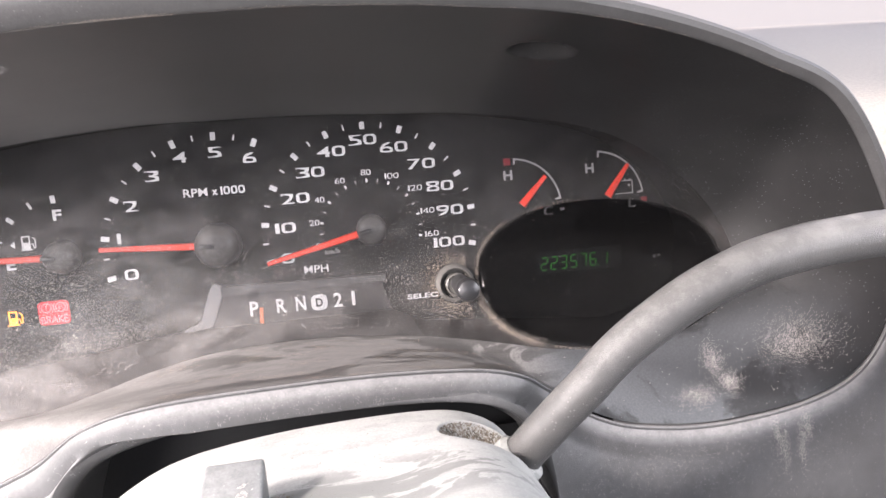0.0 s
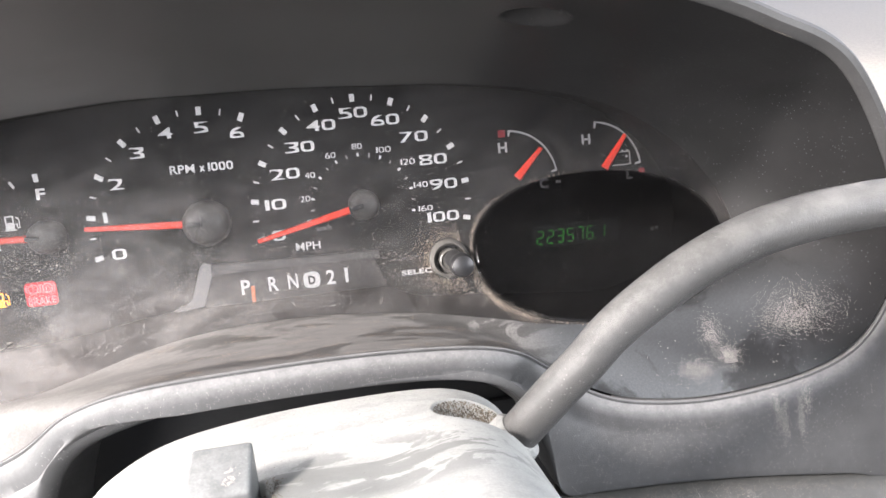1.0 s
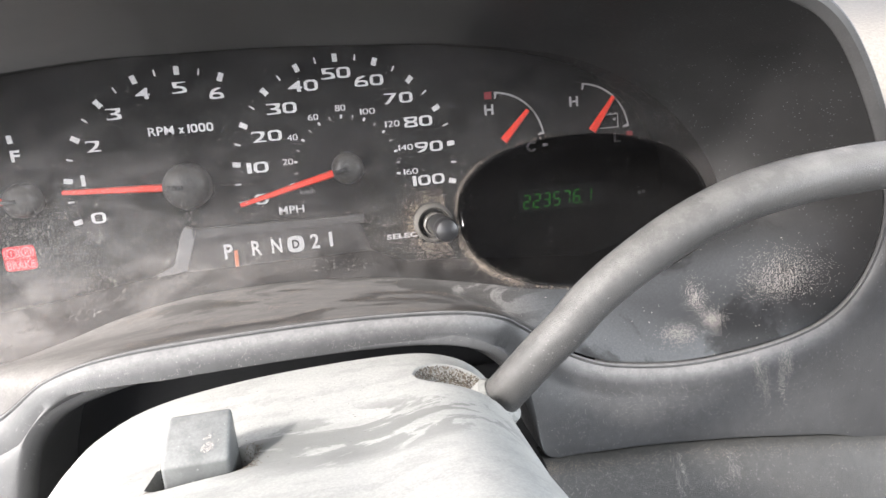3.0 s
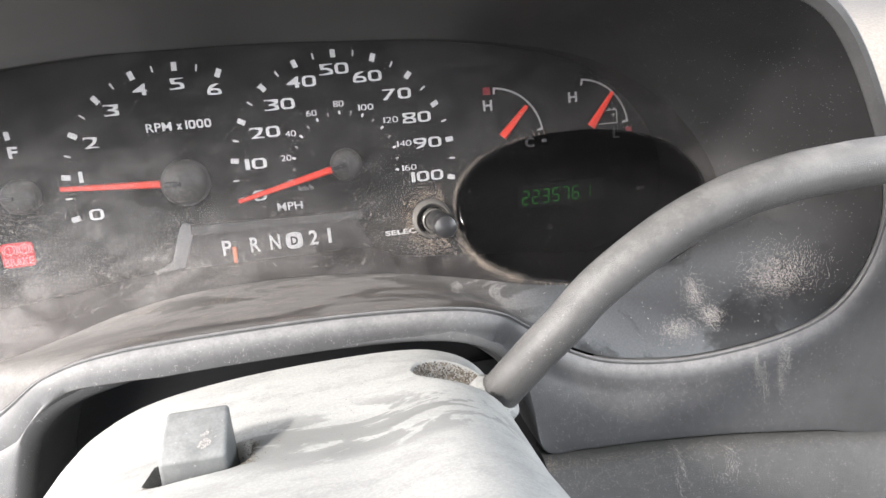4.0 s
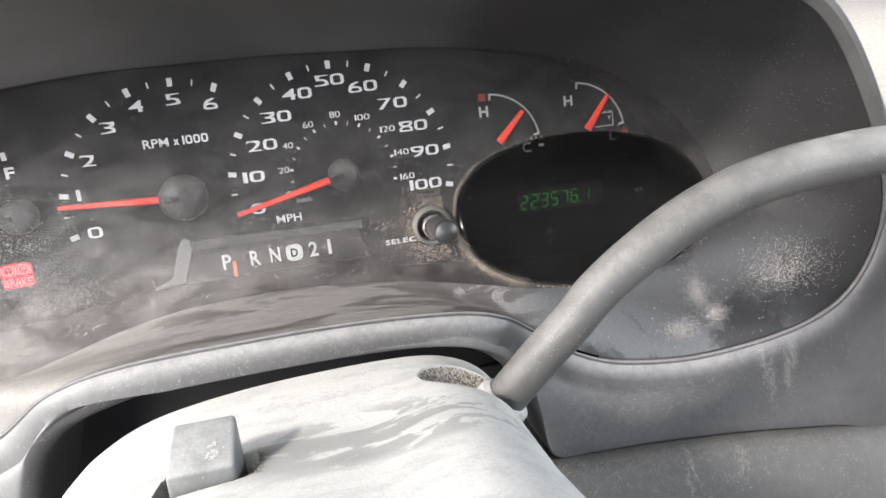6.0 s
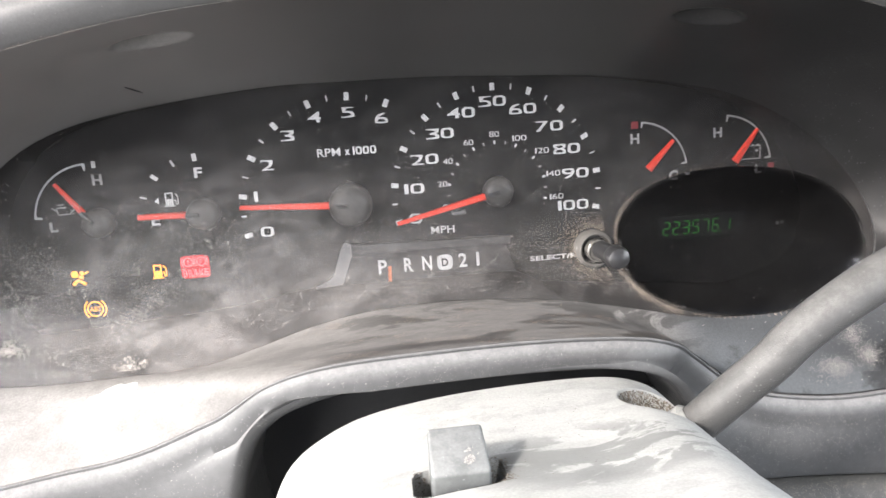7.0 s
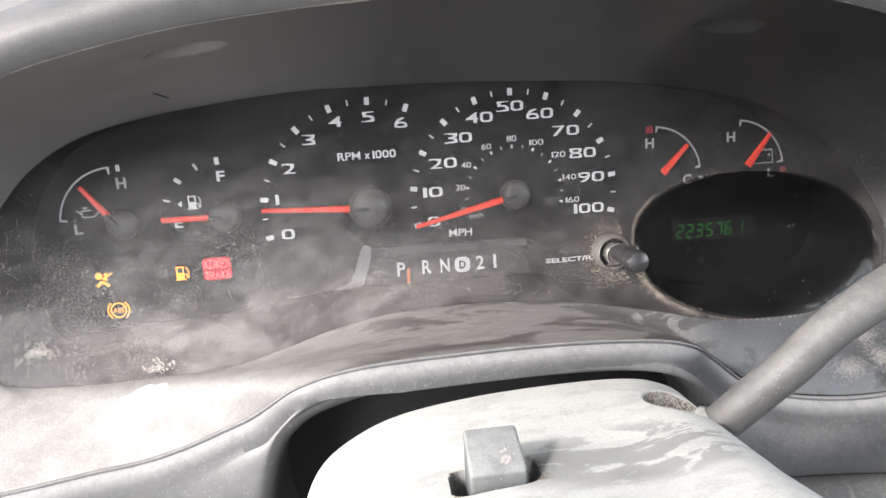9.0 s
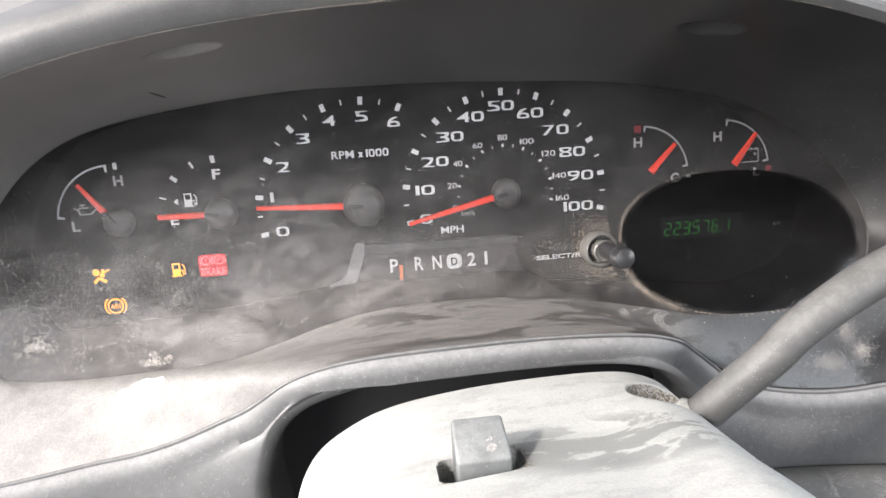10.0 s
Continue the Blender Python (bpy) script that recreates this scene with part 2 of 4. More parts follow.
M_NEEDLE = plain_paint("fluorescent_red_needle", (1.0, 0.055, 0.025), 0.4)
M_ORANGE = plain_paint("orange_pointer", (0.85, 0.22, 0.08), 0.5)
M_STEM = plain_paint("black_stem_plastic", (0.02, 0.02, 0.02), 0.3)
M_HUB = dusty_plastic("charcoal_hub_cap", (0.035, 0.034, 0.033), dust=0.25, rough=0.35, all_round=0.3)
M_LAMP_AMBER = plain_paint("lit_amber_telltale", (1.0, 0.36, 0.03), 0.5, emit=1.0)
M_LAMP_RED = plain_paint("lit_red_telltale", (1.0, 0.10, 0.11), 0.5, emit=1.0)
M_DIGITS = plain_paint("lit_green_digits", (0.05, 0.42, 0.05), 0.5, emit=0.18)
M_FRAME = plain_paint("grey_selector_frame", (0.20, 0.197, 0.195), 0.6)
M_FRAME_DIM = plain_paint("charcoal_selector_frame", (0.045, 0.044, 0.045), 0.6)
M_WINDOW = plain_paint("charcoal_selector_panel", (0.030, 0.030, 0.031), 0.5, gloss=0.2)
OVAL = (9.35, -2.28, 5.35, 2.90)
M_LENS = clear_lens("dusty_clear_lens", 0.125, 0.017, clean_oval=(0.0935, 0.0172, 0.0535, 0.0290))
M_LENS_DARK = clear_lens("smoked_clear_lens", 0.008, 0.003, (0.62, 0.62, 0.63))
M_CHROME = plain_paint("clear_grey_bushing_plastic", (0.10, 0.095, 0.088), 0.10)
M_GRIT_SHADE = plain_paint("dark_brown_grit_shade", (0.16, 0.138, 0.112), 0.95, vary=0.5)
M_LAMP_BACK = plain_paint("red_lamp_glow", (0.40, 0.012, 0.02), 0.5, emit=0.45)
M_RUBBER = plain_paint("black_button_rubber", (0.025, 0.025, 0.026), 0.35)
M_GRIME = dusty_plastic("caked_brown_dust", (0.20, 0.165, 0.135), dust=0.6, rough=0.9, grain=1400, grain_depth=0.8, dust_colour=(0.40, 0.33, 0.27), all_round=0.6)
M_CRUMB = plain_paint("pale_dust_crumb", (0.40, 0.375, 0.35), 0.95)
M_LINT = plain_paint("pale_lint", (0.235, 0.222, 0.21), 0.95, vary=0.35)
M_CAKE = plain_paint("caked_pale_dust", (0.33, 0.305, 0.28), 0.95, vary=0.3)
M_CHALK = plain_paint("white_dust", (0.50, 0.49, 0.475), 0.95, vary=0.15)
M_CAB = plain_paint("grey_cab_lining", (0.14, 0.14, 0.14), 0.8)
M_GROUND = plain_paint("dry_ground", (0.36, 0.34, 0.31), 0.9)

# ---- builders ----
ORIGIN = {}


def thing(name, at, label, category, group="", kind=""):
    """An empty at a place of the cluster frame, in centimetres."""
    ob = new(name)
    ob.empty_display_size = 0.02
    ob.matrix_world = DASH @ Matrix.Translation(Vector(at) * SOLE)
    ORIGIN[ob.name] = Vector(at)
    return tagged(ob, label, category, group, kind)


def part(name, bm, material, parent, label="", smooth=True):
    """Links a bmesh drawn in cluster centimetres as one mesh under a thing or a part."""
    base = ORIGIN[parent.name]
    bmesh.ops.translate(bm, verts=bm.verts, vec=-base)
    bmesh.ops.scale(bm, verts=bm.verts, vec=(SOLE, SOLE, SOLE))
    bmesh.ops.recalc_face_normals(bm, faces=bm.faces)
    me = bpy.data.meshes.new(name)
    bm.to_mesh(me)
    bm.free()
    me.materials.append(material)
    if smooth:
        for f in me.polygons:
            f.use_smooth = True
        me.set_sharp_from_angle(angle=radians(38))
    ob = new(name, me)
    ob.parent = parent
    ORIGIN[ob.name] = base
    return tagged(ob, label)


def structure(name, bm, material, label, category, smooth=True, parent=None):
    """A setting piece that is one mesh at top level."""
    bmesh.ops.scale(bm, verts=bm.verts, vec=(SOLE, SOLE, SOLE))
    me = bpy.data.meshes.new(name)
    bm.to_mesh(me)
    bm.free()
    me.materials.append(material)
    if smooth:
        for f in me.polygons:
            f.use_smooth = True
        me.set_sharp_from_angle(angle=radians(38))
    ob = new(name, me)
    ob.matrix_world = DASH
    ORIGIN[ob.name] = Vector((0, 0, 0))
    return tagged(ob, label, category, kind="structure")


def spline(points, count, closed=False):
    """A Catmull-Rom curve through the points: count places, index for index between the points."""
    pts = [Vector(p) for p in points]
    n = len(pts)
    spans = n if closed else n - 1
    out = []
    for k in range(count):
        u = k / count * spans if closed else k / (count - 1) * spans
        i = min(int(u), spans - 1)
        f = u - i
        if closed:
            a, b, c, d = (pts[(i + j) % n] for j in (-1, 0, 1, 2))
        else:
            a, b, c, d = (pts[max(0, min(n - 1, i + j))] for j in (-1, 0, 1, 2))
        out.append(0.5 * (2 * b + (c - a) * f + (2 * a - 5 * b + 4 * c - d) * f * f + (3 * b - a - 3 * c + d) * f ** 3))
    return out


def skin(rings, closed=True, cap=False):
    """A surface through rings of equal length."""
    bm = bmesh.new()
    rows = [[bm.verts.new(p) for p in ring] for ring in rings]
    n = len(rows[0])
    for a, b in zip(rows, rows[1:]):
        for k in range(n if closed else n - 1):
            j = (k + 1) % n
            bm.faces.new((a[k], a[j], b[j], b[k]))
    if cap:
        bm.faces.new(rows[0])
        bm.faces.new(rows[-1])
    return bm


def slab(outline, y0, y1):
    """A flat plate of an (x, z) outline between two depths."""
    return skin([[Vector((x, y0, z)) for x, z in outline], [Vector((x, y1, z)) for x, z in outline]], True, True)


def box(cx, cy, cz, sx, sy, sz, bevel=0.0, turn=None):
    bm = bmesh.new()
    bmesh.ops.create_cube(bm, size=1)
    bmesh.ops.scale(bm, verts=bm.verts, vec=(sx, sy, sz))
    if bevel:
        bmesh.ops.bevel(bm, geom=bm.edges[:], offset=bevel, segments=3, affect='EDGES', profile=0.5)
    if turn is not None:
        bmesh.ops.transform(bm, matrix=turn, verts=bm.verts)
    bmesh.ops.translate(bm, verts=bm.verts, vec=(cx, cy, cz))
    return bm


def lathe(profile, cx, cz, segments=40):
    """A turned shape round an axis along y: profile of (radius, y)."""
    rings = [[Vector((cx + r * math.cos(2 * math.pi * k / segments), y, cz + r * math.sin(2 * math.pi * k / segments))) for k in range(segments)] for r, y in profile]
    return skin(rings, True, True)


def tube(path, radii, sides=28, flat=1.0):
    """A rod along a path."""
    rings = []
    for i, p in enumerate(path):
        t = (path[min(i + 1, len(path) - 1)] - path[max(i - 1, 0)]).normalized()
        a = t.cross(Vector((0, 1, 0))).normalized()
        b = t.cross(a).normalized()
        rings.append([p + (a * math.cos(2 * math.pi * k / sides) + b * math.sin(2 * math.pi * k / sides) * flat) * radii[i] for k in range(sides)])
    return skin(rings, True, True)


def smooth_step(a, b, x):
    x = max(0.0, min(1.0, (x - a) / (b - a)))
    return x * x * (3 - 2 * x)


def lens_y(z):
    return -3.9 + 0.5 * z


# ---- outlines ----
COUNT = 1260
# the lens opening on its sloping plane (x, z), clockwise from the door side
LENS = [(-22.5, -1.2), (-22.0, 1.0), (-20.7, 2.9), (-18.6, 4.15), (-15.2, 4.9), (-10.3, 5.42), (-6.5, 5.46), (-2.8, 5.42), (0.5, 5.25),
        (5.0, 4.93), (10.0, 3.95), (13.0, 2.3), (14.7, 0.2), (15.3, -2.2), (14.2, -4.1), (11.2, -5.05), (8.4, -5.2), (6.4, -5.02),
        (4.7, -4.65), (3.0, -4.3), (0.7, -3.92), (-2.8, -3.66), (-6.2, -3.74), (-8.6, -4.1), (-10.7, -4.65), (-12.8, -5.1), (-15.5, -5.2),
        (-18.8, -5.22), (-21.2, -4.9), (-22.4, -3.4)]
# the seam between the inner moulding and the dash, in the same order
# unseen left end, shaped to shade the lens and leave the ledge lit
SEAM = [(-26.6, -10.4, 0.6), (-24.6, -11.0, 2.5), (-20.4, -11.5, 4.05), (-16.4, -11.8, 5.55), (-12.5, -12.0, 6.4), (-9.0, -12.1, 6.8), (-5.5, -12.1, 7.0),
        (-1.5, -12.0, 7.1), (2.5, -11.7, 7.0), (6.5, -11.3, 6.7), (10.0, -10.9, 6.0), (13.1, -10.7, 4.9), (16.0, -10.4, 3.4), (18.4, -9.65, -0.3),
        (19.4, -9.0, -3.6), (18.6, -8.45, -6.4), (16.5, -8.15, -7.75), (12.5, -8.1, -8.22), (9.2, -8.15, -7.85), (7.2, -8.3, -7.05), (5.5, -8.9, -5.75),
        (4.3, -9.7, -4.85), (2.6, -10.2, -4.3), (-0.5, -10.5, -3.98), (-4.0, -10.7, -3.9), (-7.4, -10.8, -4.0), (-9.6, -10.6, -4.55),
        (-12.0, -9.7, -6.0), (-16.4, -9.25, -7.3), (-24.5, -9.5, -7.2)]
lens_ring = [Vector((p.x, lens_y(p.y), p.y)) for p in spline([(x, z, 0) for x, z in LENS], COUNT, True)]
seam_ring = spline(SEAM, COUNT, True)


def outward(ring):
    """The direction away from the opening at each place of a ring, in the x-z plane."""
    out = []
    n = len(ring)
    for k in range(n):
        t = ring[(k + 9) % n] - ring[k - 9]
        out.append(Vector((-t.z, 0, t.x)).normalized())
    return out


seam_out = outward(seam_ring)
lens_out = outward(lens_ring)

# ---- the moulding round the dials: hood above, ledge below ----
hood = thing("binnacle_moulding", (0, -9, -4), "dark grey dusty plastic hood and ledge round the dials", "dash moulding")
DIMPLES = [(-12.1, -9.2), (6.4, -8.0)]
rings = []
for m in range(113):
    f = m / 112
    ring = []
    for a, b, o in zip(lens_ring, seam_ring, lens_out):
        p = a.lerp(b, f)
        top = smooth_step(0.5, 3.5, a.z)
        side = smooth_step(8, 14, p.x) * (1 - top)
        p = p + o * math.sin(math.pi * f) * (0.25 * top + 0.55 * side - 0.12 * (1 - top) * (1 - side))
        if p.z > 3:
            for dx, dy in DIMPLES:
                r = math.hypot((p.x - dx) / 1.25, (p.y - dy) / 0.75)
                p.z += 0.60 * max(0.0, 1 - r * r)
        ring.append(p)
    rings.append(ring)
# the moulding's front edge turns back into the seam
rings.append([p + o * 0.015 + Vector((0, 0.02, 0)) for p, o in zip(seam_ring, seam_out)])
rings.append([p + o * 0.02 + Vector((0, 0.9, 0)) for p, o in zip(seam_ring, seam_out)])
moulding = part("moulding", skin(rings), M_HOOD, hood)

# ---- dash trim: rolled lip, then the hood's back above and the front panel below ----
LIP_LOW = [(0.016, 0.10), (0.02, -0.01), (0.045, -0.07), (0.085, -0.08), (0.12, -0.055), (0.15, -0.06), (0.20, -0.12), (0.30, -0.20), (0.44, -0.27), (0.70, -0.33), (1.00, -0.34)]
LIP_TOP = [(0.016, 0.10), (0.02, 0.02), (0.05, -0.03), (0.12, -0.09), (0.22, -0.16), (0.45, -0.30), (0.80, -0.32), (1.00, -0.22), (1.15, -0.10), (1.42, 0.35), (1.60, 1.0)]


def lip_rings(indices, room=None):
    """The lip's sections along the seam; room narrows it where the panel under it is low."""
    out = []
    for (d0, y0), (d1, y1) in zip(LIP_LOW, LIP_TOP):
        ring = []
        for i, k in enumerate(indices):
            w = smooth_step(-4.0, 1.5, seam_ring[k].z)
            wide = (1 - 0.45 * w * smooth_step(-6, 10, seam_ring[k].x)) * (room[i] if room else 1.0)
            gap = 0.09 * smooth_step(5.0, 8.0, seam_ring[k].x) * (1 - w)
            ring.append(seam_ring[k] + seam_out[k] * ((d0 + (d1 - d0) * w) * wide + gap) + Vector((0, (y0 + (y1 - y0) * w) * (room[i] ** 0.8 if room else 1.0), 0)))
        out.append(ring)
    return out


STEP = COUNT / len(SEAM)
low_first, low_last = round(13.6 * STEP), round(29.2 * STEP)
low_idx = list(range(low_first, low_last + 1))
top_idx = [k % COUNT for k in range(low_last, low_first + COUNT + 1)]

dash = thing("dashboard", (0, 0, -12), "dusty grey plastic dashboard with grained pad and trim", "dashboard", kind="structure")

# lower edge of the front panel: right seam, column opening, door side
EDGE = [(27.0, -7.5, -4.0), (26.5, -8.0, -9.0), (22.0, -8.3, -12.9), (17.5, -8.5, -12.2), (13.6, -8.6, -11.6), (10.0, -8.7, -11.2), (7.4, -8.9, -10.95), (5.75, -9.2, -10.6),
        (5.05, -9.9, -8.6), (4.1, -10.3, -6.6), (2.5, -10.5, -5.48), (-0.6, -10.7, -5.05), (-3.9, -10.8, -4.90), (-7.5, -10.8, -5.22), (-9.75, -10.6, -6.12),
        (-10.85, -10.3, -8.4), (-12.2, -10.1, -14.5), (-28.0, -9.8, -14.5)]
edge_ring = spline(EDGE, len(low_idx))
# over the column the edge rolls back into the dash, under the seam it ends square
inward = []
for p in edge_ring:
    side = smooth_step(4.2, 6.0, p.x)
    way = Vector((-3.4 - p.x, 0, -10.5 - p.z)).normalized().lerp(Vector((0, 0, -1)), side)
    inward.append((way, side))
heights = [math.hypot(p.x - seam_ring[k].x, p.z - seam_ring[k].z) for p, k in zip(edge_ring, low_idx)]
heights = [sum(heights[max(0, i - 40):i + 41]) / len(heights[max(0, i - 40):i + 41]) for i in range(len(heights))]
inward = [(way, (1 - side) * min(0.50, 0.30 * height) + 0.08 * side) for (way, side), height in zip(inward, heights)]
lips = lip_rings(low_idx, [min(1.0, 0.45 * height) for height in heights])
rings = list(lips)
start_ring = [p - way * size for p, (way, size) in zip(edge_ring, inward)]
for m in range(1, 9):
    rings.append([a.lerp(b, m / 8) + Vector((0, -0.04 * math.sin(math.pi * m / 8), 0)) for a, b in zip(lips[-1], start_ring)])
for m in range(1, 9):
    a = math.pi / 2 * m / 8
    rings.append([p + way * size * math.sin(a) + Vector((0, size * (1 - math.cos(a)), 0)) for p, (way, size) in zip(start_ring, inward)])
rings.append([p + Vector((0, 3.2, 0)) for p in rings[-1]])
part("front_panel", skin(rings, closed=False), M_TRIM, dash, "dusty charcoal plastic panel arching over the column")

# the hood's back, falling away to the dash pad
lips = lip_rings(top_idx)
rings = list(lips)
for d, back in ((1.78, 2.2), (1.95, 4.0), (2.15, 7.0), (2.5, 12.0), (3.2, 20.0)):
    rings.append([seam_ring[k] + seam_out[k] * d * (1 - 0.45 * smooth_step(-6, 10, seam_ring[k].x)) + Vector((0, back, 0.24 * back * smooth_step(0, 4, seam_ring[k].z))) for k in top_idx])
part("hood_back", skin(rings, closed=False), M_RIM, dash, "grey plastic hood rim catching the daylight")

PAD = [(60.0, 21.0), (30.0, 13.0), (10.0, 7.7), (0.0, 5.1), (-3.0, 4.1), (-4.6, 2.8), (-5.4, 0.8), (-6.0, -3.0), (-6.6, -9.0)]
for name, x0, x1 in (("pad", 20.2, 112.0), ("pad", -61.0, -30.0)):
    pts = spline([(0, y, z) for y, z in PAD], 60)
    part(name, skin([[Vector((x0 + (x1 - x0) * k / 24, p.y, p.z)) for p in pts] for k in range(25)], closed=False), M_PAD, dash, "grained light grey dash pad")
pts = [Vector((0, 60, 21.0)), Vector((0, 30, 15.5)), Vector((0, 8, 10.2))]
part("pad", skin([[Vector((x, p.y, p.z)) for p in pts] for x in (-26, -10, 5, 22)], closed=False), M_PAD, dash, "grained light grey dash pad")

# knee panel under the seam
seam_low = [Vector(p) for p in ((5.6, -9.3, -10.75), (7.4, -9.05, -11.05), (10.0, -8.85, -11.3), (13.6, -8.75, -11.7), (17.5, -8.65, -12.3), (22.0, -8.45, -13.0), (30.0, -8.2, -13.4))]
seam_low = spline(seam_low, 60)
rings = []
for dz, dy in ((0.12, 1.0), (0.0, 0.1), (-0.10, -0.18), (-0.30, -0.42), (-0.8, -0.8), (-2.0, -1.35), (-4.0, -1.8), (-8.0, -1.9), (-16.0, -0.5)):
    rings.append([p + Vector((0, dy, dz)) for p in seam_low])
part("knee_panel", skin(rings, closed=False), M_KNEE, dash, "grained grey knee panel with pale scuffs")
# black sheets added as the shade in the column opening and gaps
part("opening_shade_sheet", box(-3.55, -6.1, -14.0, 16.9, 1.2, 16.5), M_DARK, dash, "black sheet standing in for the shade behind the column")
part("gap_shade_sheet", box(5.6, -6.6, -13.6, 6.0, 0.8, 12.0), M_DARK, dash)
part("gap_shade_sheet", box(14.0, -6.4, -16.0, 14.0, 0.6, 9.0), M_DARK, dash)

# ---- instrument cluster ----
cluster = thing("instrument_cluster", (0, 0, -4), "black dial cluster with red needles and dusty lens", "instrument cluster")
# the surround under the dials rises towards the gear strip
LEDGE = [(-22.5, -5.0), (-18.3, -4.82), (-15.7, -4.70), (-14.3, -4.60), (-13.0, -4.47), (-11.5, -4.25), (-10.4, -4.08), (-8.85, -3.90), (0.6, -3.92), (2.0, -4.6), (16.0, -6.0)]


def ledge_z(x):
    for (x0, z0), (x1, z1) in zip(LEDGE, LEDGE[1:]):
        if x <= x1:
            return z0 + (z1 - z0) * max(0.0, (x - x0) / (x1 - x0))
    return LEDGE[-1][1]


face_ring = [Vector((p.x, 0, max(p.z - 0.45, ledge_z(p.x)) if p.z < -3 else p.z + (0.12 if p.z > 3 else 0.0))) for p in lens_ring]
back_ring = [p + Vector((0, 0.4, 0)) for p in face_ring]
dial_face = part("dial_face", skin([face_ring, back_ring], True, True), M_FACE, cluster, "matt black dial face")
part("housing", skin([[p + o * 0.12 + Vector((0, 0.25, 0)) for p, o in zip(lens_ring, lens_out)],
                      [a.lerp(b, 0.5) + o * 0.12 for a, b, o in zip(lens_ring, face_ring, lens_out)],
                      [p - o * 0.02 + Vector((0, 0.03, 0)) for p, o in zip(face_ring, lens_out)]]), M_FACE, cluster)
low = [k for k in range(COUNT) if lens_ring[k].z < -3.0 and lens_ring[k].x < 1.5]
part("lower_surround", skin([[face_ring[k] + Vector((0, -0.02, 0.03)) for k in low], [face_ring[k].lerp(lens_ring[k], 0.5) + Vector((0, 0, 0.0)) for k in low], [lens_ring[k] + Vector((0, 0.22, -0.02)) for k in low]], False), M_HOUSING, cluster, "charcoal surround sloping out to the lens")
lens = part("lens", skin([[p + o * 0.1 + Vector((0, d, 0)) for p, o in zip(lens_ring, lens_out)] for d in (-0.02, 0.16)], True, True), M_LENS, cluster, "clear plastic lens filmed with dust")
lens.visible_shadow = False


def oval(cx, cz, rx, rz, count=96, power=2.3):
    out = []
    for k in range(count):
        a = 2 * math.pi * k / count
        c, s = math.cos(a), math.sin(a)
        out.append((cx + rx * math.copysign(abs(c) ** (2 / power), c), cz + rz * math.copysign(abs(s) ** (2 / power), s)))
    return out



def oval_at(shrink, lift):
    return [Vector((x, lens_y(z) - lift, z)) for x, z in oval(OVAL[0], OVAL[1], OVAL[2] - shrink, OVAL[3] - shrink)]


display_lens = part("display_lens", skin([oval_at(0.0, -0.1), oval_at(0.0, 0.10), oval_at(0.10, 0.22), oval_at(0.35, 0.28), oval_at(1.6, 0.30)], True, True), M_LENS_DARK, cluster, "smoked oval display window")
display_lens.visible_shadow = False


# printed marks
def text_mesh(body, size, wide=1.0, bold=0.0):
    cu = bpy.data.curves.new("lettering", 'FONT')
    cu.body, cu.size, cu.align_x, cu.align_y, cu.offset, cu.resolution_u = body, size, 'CENTER', 'CENTER', bold * size, 3
    ob = bpy.data.objects.new("lettering", cu)
    me = bpy.data.meshes.new_from_object(ob)
    bpy.data.objects.remove(ob)
    bm = bmesh.new()
    bm.from_mesh(me)
    bpy.data.meshes.remove(me)
    xs = [v.co.x for v in bm.verts]
    ys = [v.co.y for v in bm.verts]
    mx, my = (min(xs) + max(xs)) / 2, (min(ys) + max(ys)) / 2
    for v in bm.verts:
        v.co = Vector(((v.co.x - mx) * wide, 0, v.co.y - my))
    return bm


def lettering(name, body, x, z, height, width, parent, material=None, y=-0.03, bold=0.03):
    """Lettering of a given height and width, printed on the face."""
    bm = text_mesh(body, 1.0, 1.0, bold)
    xs = [v.co.x for v in bm.verts]
    zs = [v.co.z for v in bm.verts]
    sx, sz = width / (max(xs) - min(xs)), height / (max(zs) - min(zs))
    for v in bm.verts:
        v.co = Vector((x + v.co.x * sx, y, z + v.co.z * sz))
    return part(name, bm, material or M_PRINT, parent, smooth=False)


def squared(bm, k):
    """Pushes round glyph outlines out towards the corners of their box."""
    hw, hh = max(v.co.x for v in bm.verts), max(v.co.z for v in bm.verts)
    for v in bm.verts:
        a, b = v.co.x / hw, v.co.z / hh
        far = max(abs(a), abs(b), 1e-6)
        f = 1 + k * (math.hypot(a, b) / far - 1)
        v.co.x, v.co.z = hw * max(-1, min(1, a * f)), hh * max(-1, min(1, b * f))


def numeral(body, x, z, height, width, parent, k=0.8, bold=0.008, material=None):
    """Wide square figures of a given height and width; the one is a plain upright."""
    cells = [0.30 if c == "1" else 1.0 for c in body]
    gap = 0.14
    unit = width / (sum(cells) + gap * (len(body) - 1))
    left = x - width / 2
    out = bmesh.new()
    for c, w in zip(body, cells):
        glyph = text_mesh("I" if c == "1" else c, 1.0, 1.0, bold)
        if c != "1":
            squared(glyph, k)
        hw, hh = max(v.co.x for v in glyph.verts), max(v.co.z for v in glyph.verts)
        made = {v: out.verts.new((left + w * unit / 2 + v.co.x / hw * w * unit / 2, -0.03, z + v.co.z / hh * height / 2)) for v in glyph.verts}
        for f in glyph.faces:
            out.faces.new([made[v] for v in f.verts])
        glyph.free()
        left += (w + gap) * unit
    return part("numeral", out, material or M_PRINT, parent, smooth=False)


